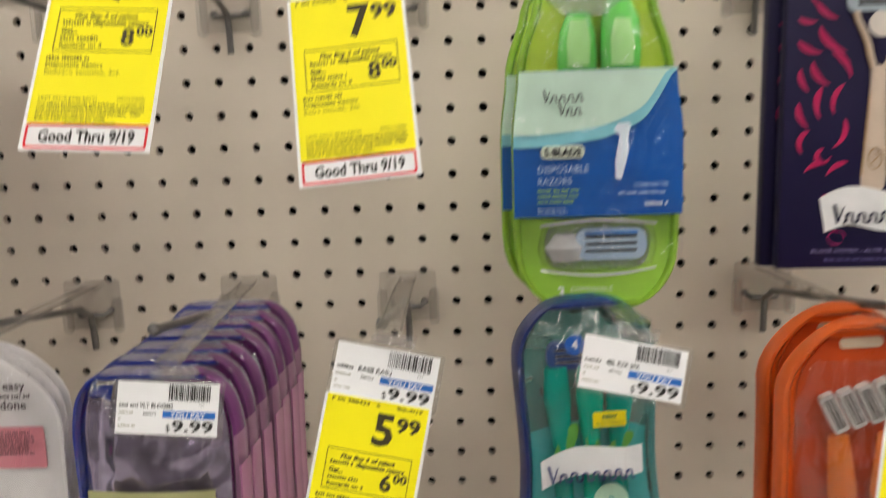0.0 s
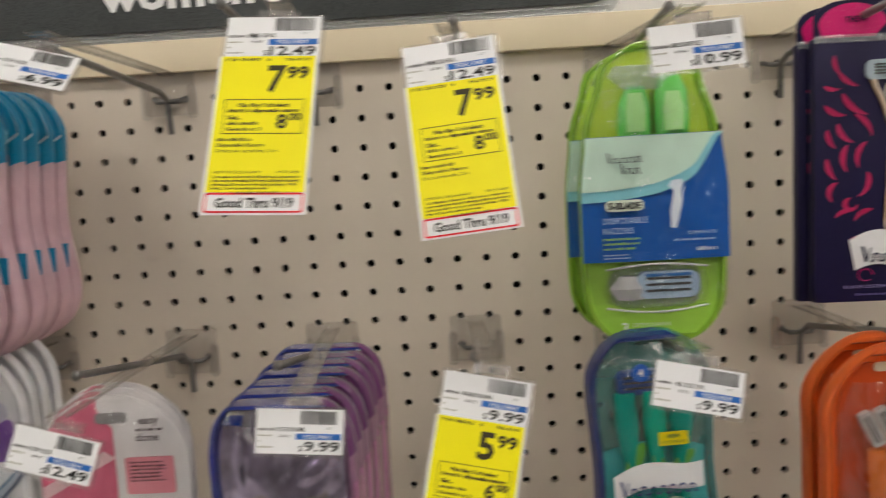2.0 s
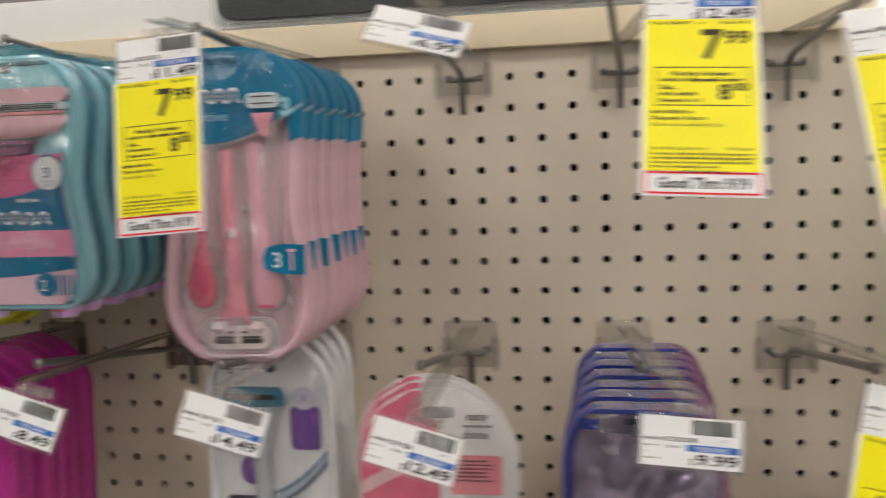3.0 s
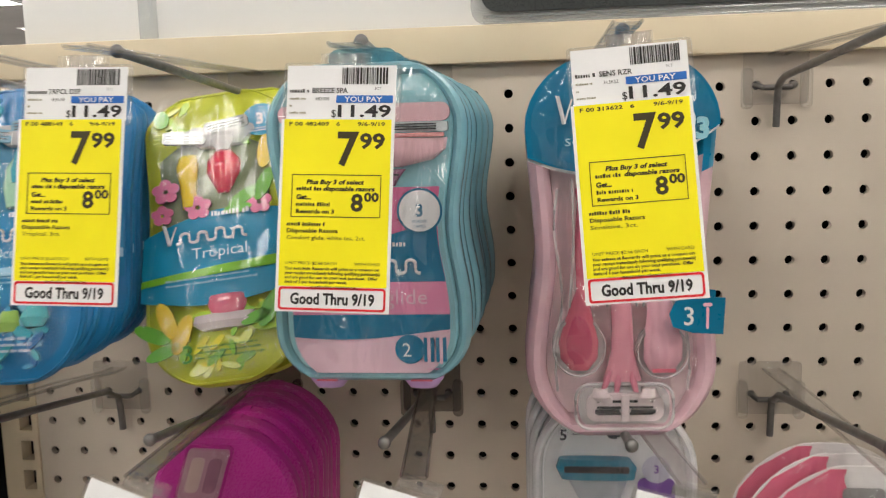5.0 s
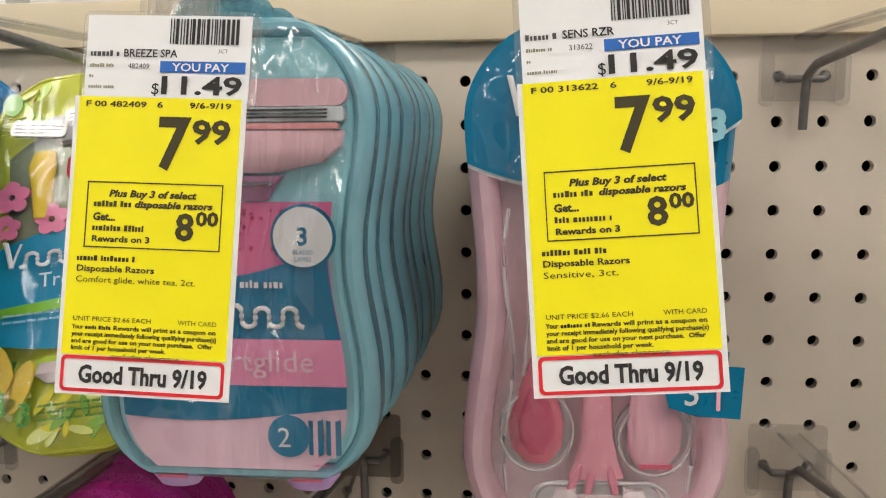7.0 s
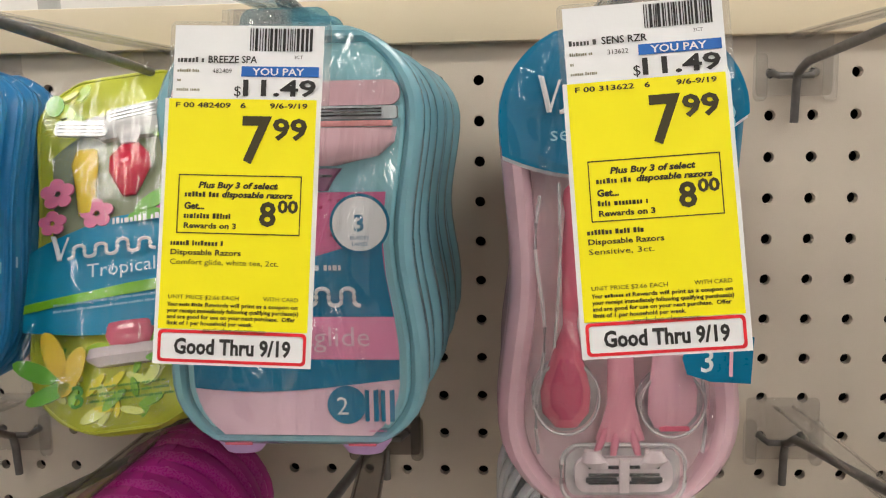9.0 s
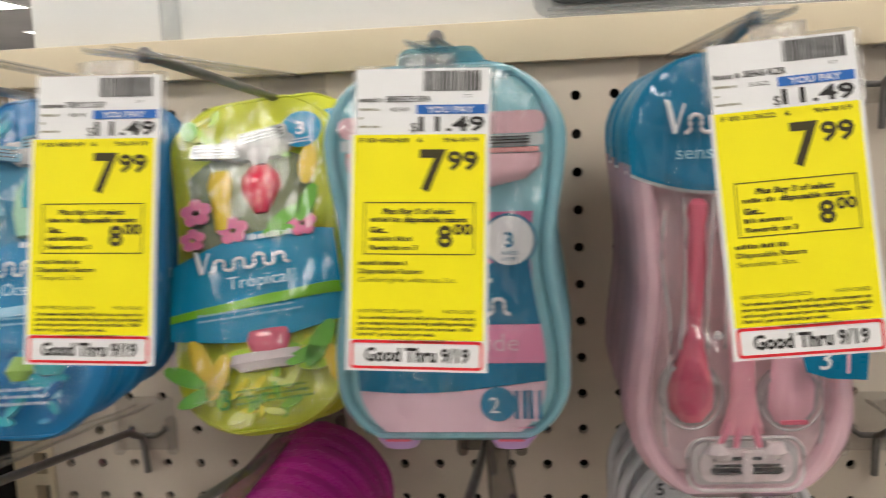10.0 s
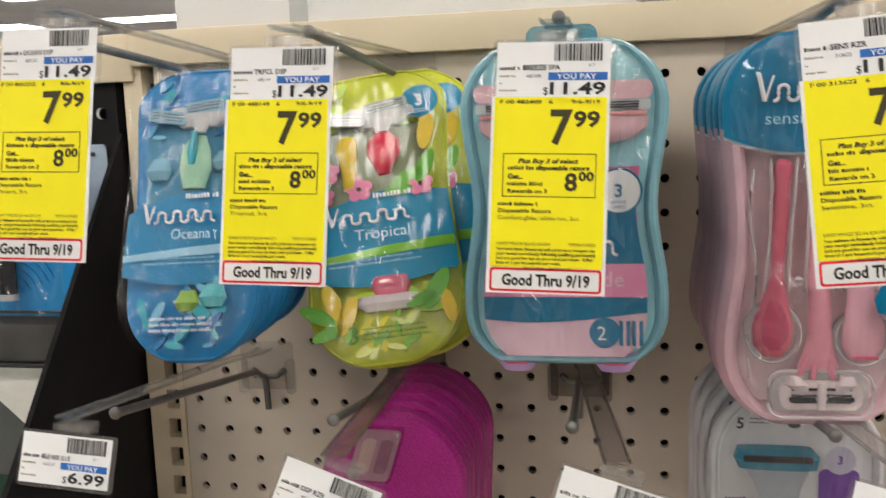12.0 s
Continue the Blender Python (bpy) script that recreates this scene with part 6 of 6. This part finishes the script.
# ---- the bay beyond the slotted post ----
tagged(part("side_divider", plate(bmesh.new(), [(-0.004, 1.470), (-0.004, 0.2), (-0.300, 0.2), (-0.300, 1.085), (-0.165, 1.258)], -0.0020, 0.0020), BLACK), "black slanted divider panel beside the pegboard", "divider panel", kind="structure").matrix_basis = pose(-0.7360, 0, 0, 0, 0, 90)
tagged(part("black_back_panel", boxed(-3.0, -0.7385, -0.001, 0.012, 0.15, 1.511), BLACK), "black back panel of the neighbouring bay", "back panel", kind="structure")
# pale crescents paint the glint on the edges of holes in the panel
HOLE_GLINT = plastic("pale hole glint", (0.55, 0.55, 0.55), 0.4)
for xx in (-0.752, -0.832, -0.912):
    pts = ellipse(xx, 1.4865, 0.0042, 0.0046, 14, 60, 300) + ellipse(xx + 0.0020, 1.4865, 0.0038, 0.0042, 14, 290, 70)
    tagged(part("glint_crescent", plate(bmesh.new(), pts, -0.0030, -0.0012), HOLE_GLINT), "pale crescent painted as the glint of a keyhole edge", "keyhole", "keyholes")


def blue_card(m, w, label):
    g = thing("blister_card", m, label, "blister card", "blue blister cards")
    BLUE = plastic("cerulean card", (0.02, 0.32, 0.74), 0.35)
    part("card", plate(bmesh.new(), rounded(-w, w, -0.150, 0.0, 0.004), 0.0, 0.0012), BLUE, g)
    part("hang_slot", plate(bmesh.new(), rounded(-0.013, 0.013, -0.0105, -0.0075, 0.0013), -0.0008, -0.0003), SLOT, g)
    print_lines(g, -0.010, w - 0.006, 0.026, 0.0035, 0.0062, 2, WHITE, -0.0006, 3)
    print_lines(g, 0.0, w - 0.006, 0.042, 0.0014, 0.0042, 5, plastic("sky print", (0.3, 0.55, 0.78)), -0.0006, 4)
    arcs = bmesh.new()
    for k in range(6):
        rod(arcs, [(0.010 + (0.012 + 0.006 * k) * math.cos(radians(a)), -0.0004, -0.128 + (0.012 + 0.006 * k) * math.sin(radians(a))) for a in range(20, 200, 18)], 0.0004, 5)
    part("arc_lines", arcs, plastic("deep blue line", (0.0, 0.12, 0.40)), g)
    part("device", loft(bmesh.new(), [(0.013, -0.006, -0.085, 0.0075, 0.006), (0.013, -0.007, -0.118, 0.0075, 0.006), (0.013, -0.007, -0.124, 0.0070, 0.0055)], 16), plastic("black barrel", (0.02, 0.02, 0.025), 0.25), g, "black barrel of the boxed tool")
    part("device_cap", loft(bmesh.new(), [(0.013, -0.007, -0.1242, 0.0078, 0.006), (0.013, -0.007, -0.129, 0.0078, 0.006)], 16), plastic("silver cap", (0.65, 0.66, 0.66), 0.25), g)
    part("dome", loft(bmesh.new(), [(-0.046, -0.002, -0.055, 0.008, 0.004), (-0.046, -0.010, -0.075, 0.014, 0.010), (-0.046, -0.008, -0.110, 0.012, 0.008), (-0.046, -0.002, -0.125, 0.006, 0.003)], 16), plastic("pearl device", (0.72, 0.75, 0.80), 0.25), g)
    part("blister", plate(bmesh.new(), rounded(-w + 0.006, w - 0.006, -0.140, -0.046, 0.006), -0.0165, -0.0160), CLEAR, g, "clear blister")
    return g


blue_card(pose(-0.816, -0.062, 1.474), 0.074, "bright blue blister card with a black barrelled tool")
blue_card(pose(-0.985, -0.062, 1.474), 0.074, "bright blue blister card beside its twin")
pale = thing("blister_card", pose(-0.757, -0.022, 1.462), "pale grey blister card with a black hang slot", "blister card")
part("card", plate(bmesh.new(), rounded(-0.030, 0.018, -0.085, 0.0, 0.003), 0.0, 0.0012), plastic("pale ice card", (0.50, 0.60, 0.70), 0.4), pale)
part("hang_slot", plate(bmesh.new(), rounded(-0.008, 0.009, -0.0095, -0.0060, 0.0015), -0.0008, -0.0003), SLOT, pale)
part("blue_foot", plate(bmesh.new(), rounded(-0.030, 0.018, -0.125, -0.0855, 0.003), 0.0, 0.0012), plastic("blue foot print", (0.02, 0.2, 0.5), 0.4), pale)

shelf = thing("display_shelf", pose(0, 0, 0), "dark grey display shelf with a label channel", "shelf")
GREYP = surface("grey label channel", (0.085, 0.08, 0.078), 0.45, vary=0.35, scale=18, bump=0.05)
part("front_channel", boxed(-1.6, -0.7400, -0.062, -0.050, 1.2935, 1.3330, 0.002), GREYP, shelf)
part("channel_lip", boxed(-1.6, -0.7400, -0.066, -0.0625, 1.2895, 1.2930, 0.0008), surface("dark lip", (0.03, 0.03, 0.032), 0.4), shelf)
part("channel_lip", boxed(-1.6, -0.7400, -0.066, -0.0625, 1.3335, 1.3355, 0.0006), surface("dark lip", (0.03, 0.03, 0.032), 0.4), shelf)
part("shelf_board", boxed(-1.6, -0.7400, -0.0495, -0.002, 1.3200, 1.3250), GREYP, shelf)
paper = tagged(part("leaflet", plate(bmesh.new(), [(-0.862, 1.2890), (-0.741, 1.2890), (-0.741, 1.235), (-0.770, 1.205)], -0.058, -0.0572), plastic("cream leaflet", (0.74, 0.70, 0.66), 0.5)), "cream paper leaflet hanging under the shelf", "leaflet")
tagged(part("lower_panel", boxed(-1.6, -0.7400, -0.048, -0.044, 1.10, 1.3195), surface("slate panel", (0.10, 0.10, 0.10), 0.45, vary=0.1, scale=14)), "slate grey panel under the display shelf", "panel", kind="structure")
GLASS = film("green glass", (0.45, 0.72, 0.60), 0.10, (0.02, 0.12, 0.08), 0.03)
tagged(part("glass_shelf", boxed(-1.6, -0.7390, -0.300, -0.068, 1.196, 1.202, 0.001), GLASS), "clear green-edged glass shelf", "glass shelf")

# seen past the right-hand post
cover = thing("hook_cover", pose(0.560, -0.100, 1.490), "cream rounded plastic cover on a hook", "hook cover")
part("body", plate(bmesh.new(), rounded(-0.035, 0.035, -0.019, 0.022, 0.010), -0.008, 0.008), plastic("cream plastic", (0.62, 0.56, 0.48), 0.4), cover)
hook(22.0 * P, TOP, 0.560, 1.490, ty=-0.098)
far = thing("razor_pack", pose(0.572, -0.110, 1.345), "magenta and navy hanging pack past the post", "razor pack")
S = Shape(0.150, [(0, 0.040), (1, 0.042)], 0.008, 0.01)
part("card", S.slab(bmesh.new(), 0.0, 0.006, 0.001), plastic("navy pack print", (0.03, 0.06, 0.16), 0.3), far)
part("top_print", S.band(bmesh.new(), 0.0006, 0.016, -0.0012, 0.0006, nu=6, nv=2), plastic("magenta pack print", (0.55, 0.02, 0.22), 0.3), far)
part("pale_print", S.band(bmesh.new(), 0.017, 0.028, -0.0012, 0.0006, nu=6, nv=2), plastic("pale pack print", (0.55, 0.56, 0.6), 0.3), far)
hook(22.5 * P, LOW, 0.572, 1.350, ty=-0.105)

dome = bmesh.new()
bmesh.ops.create_uvsphere(dome, u_segments=24, v_segments=12, radius=1, matrix=Matrix.Translation((-1.50, 0.55, 1.60)) @ Matrix.Diagonal((0.045, 0.045, 0.030, 1)))
tagged(part("round_lid", dome, plastic("teal lid", (0.03, 0.30, 0.26), 0.4)), "teal rounded lid on the shelf behind", "lid")
tagged(part("rear_shelf", boxed(-3.0, 3.0, 0.30, 0.85, 0.0, 1.575), WALLS), "plain rear shelf run", "shelf", kind="structure")
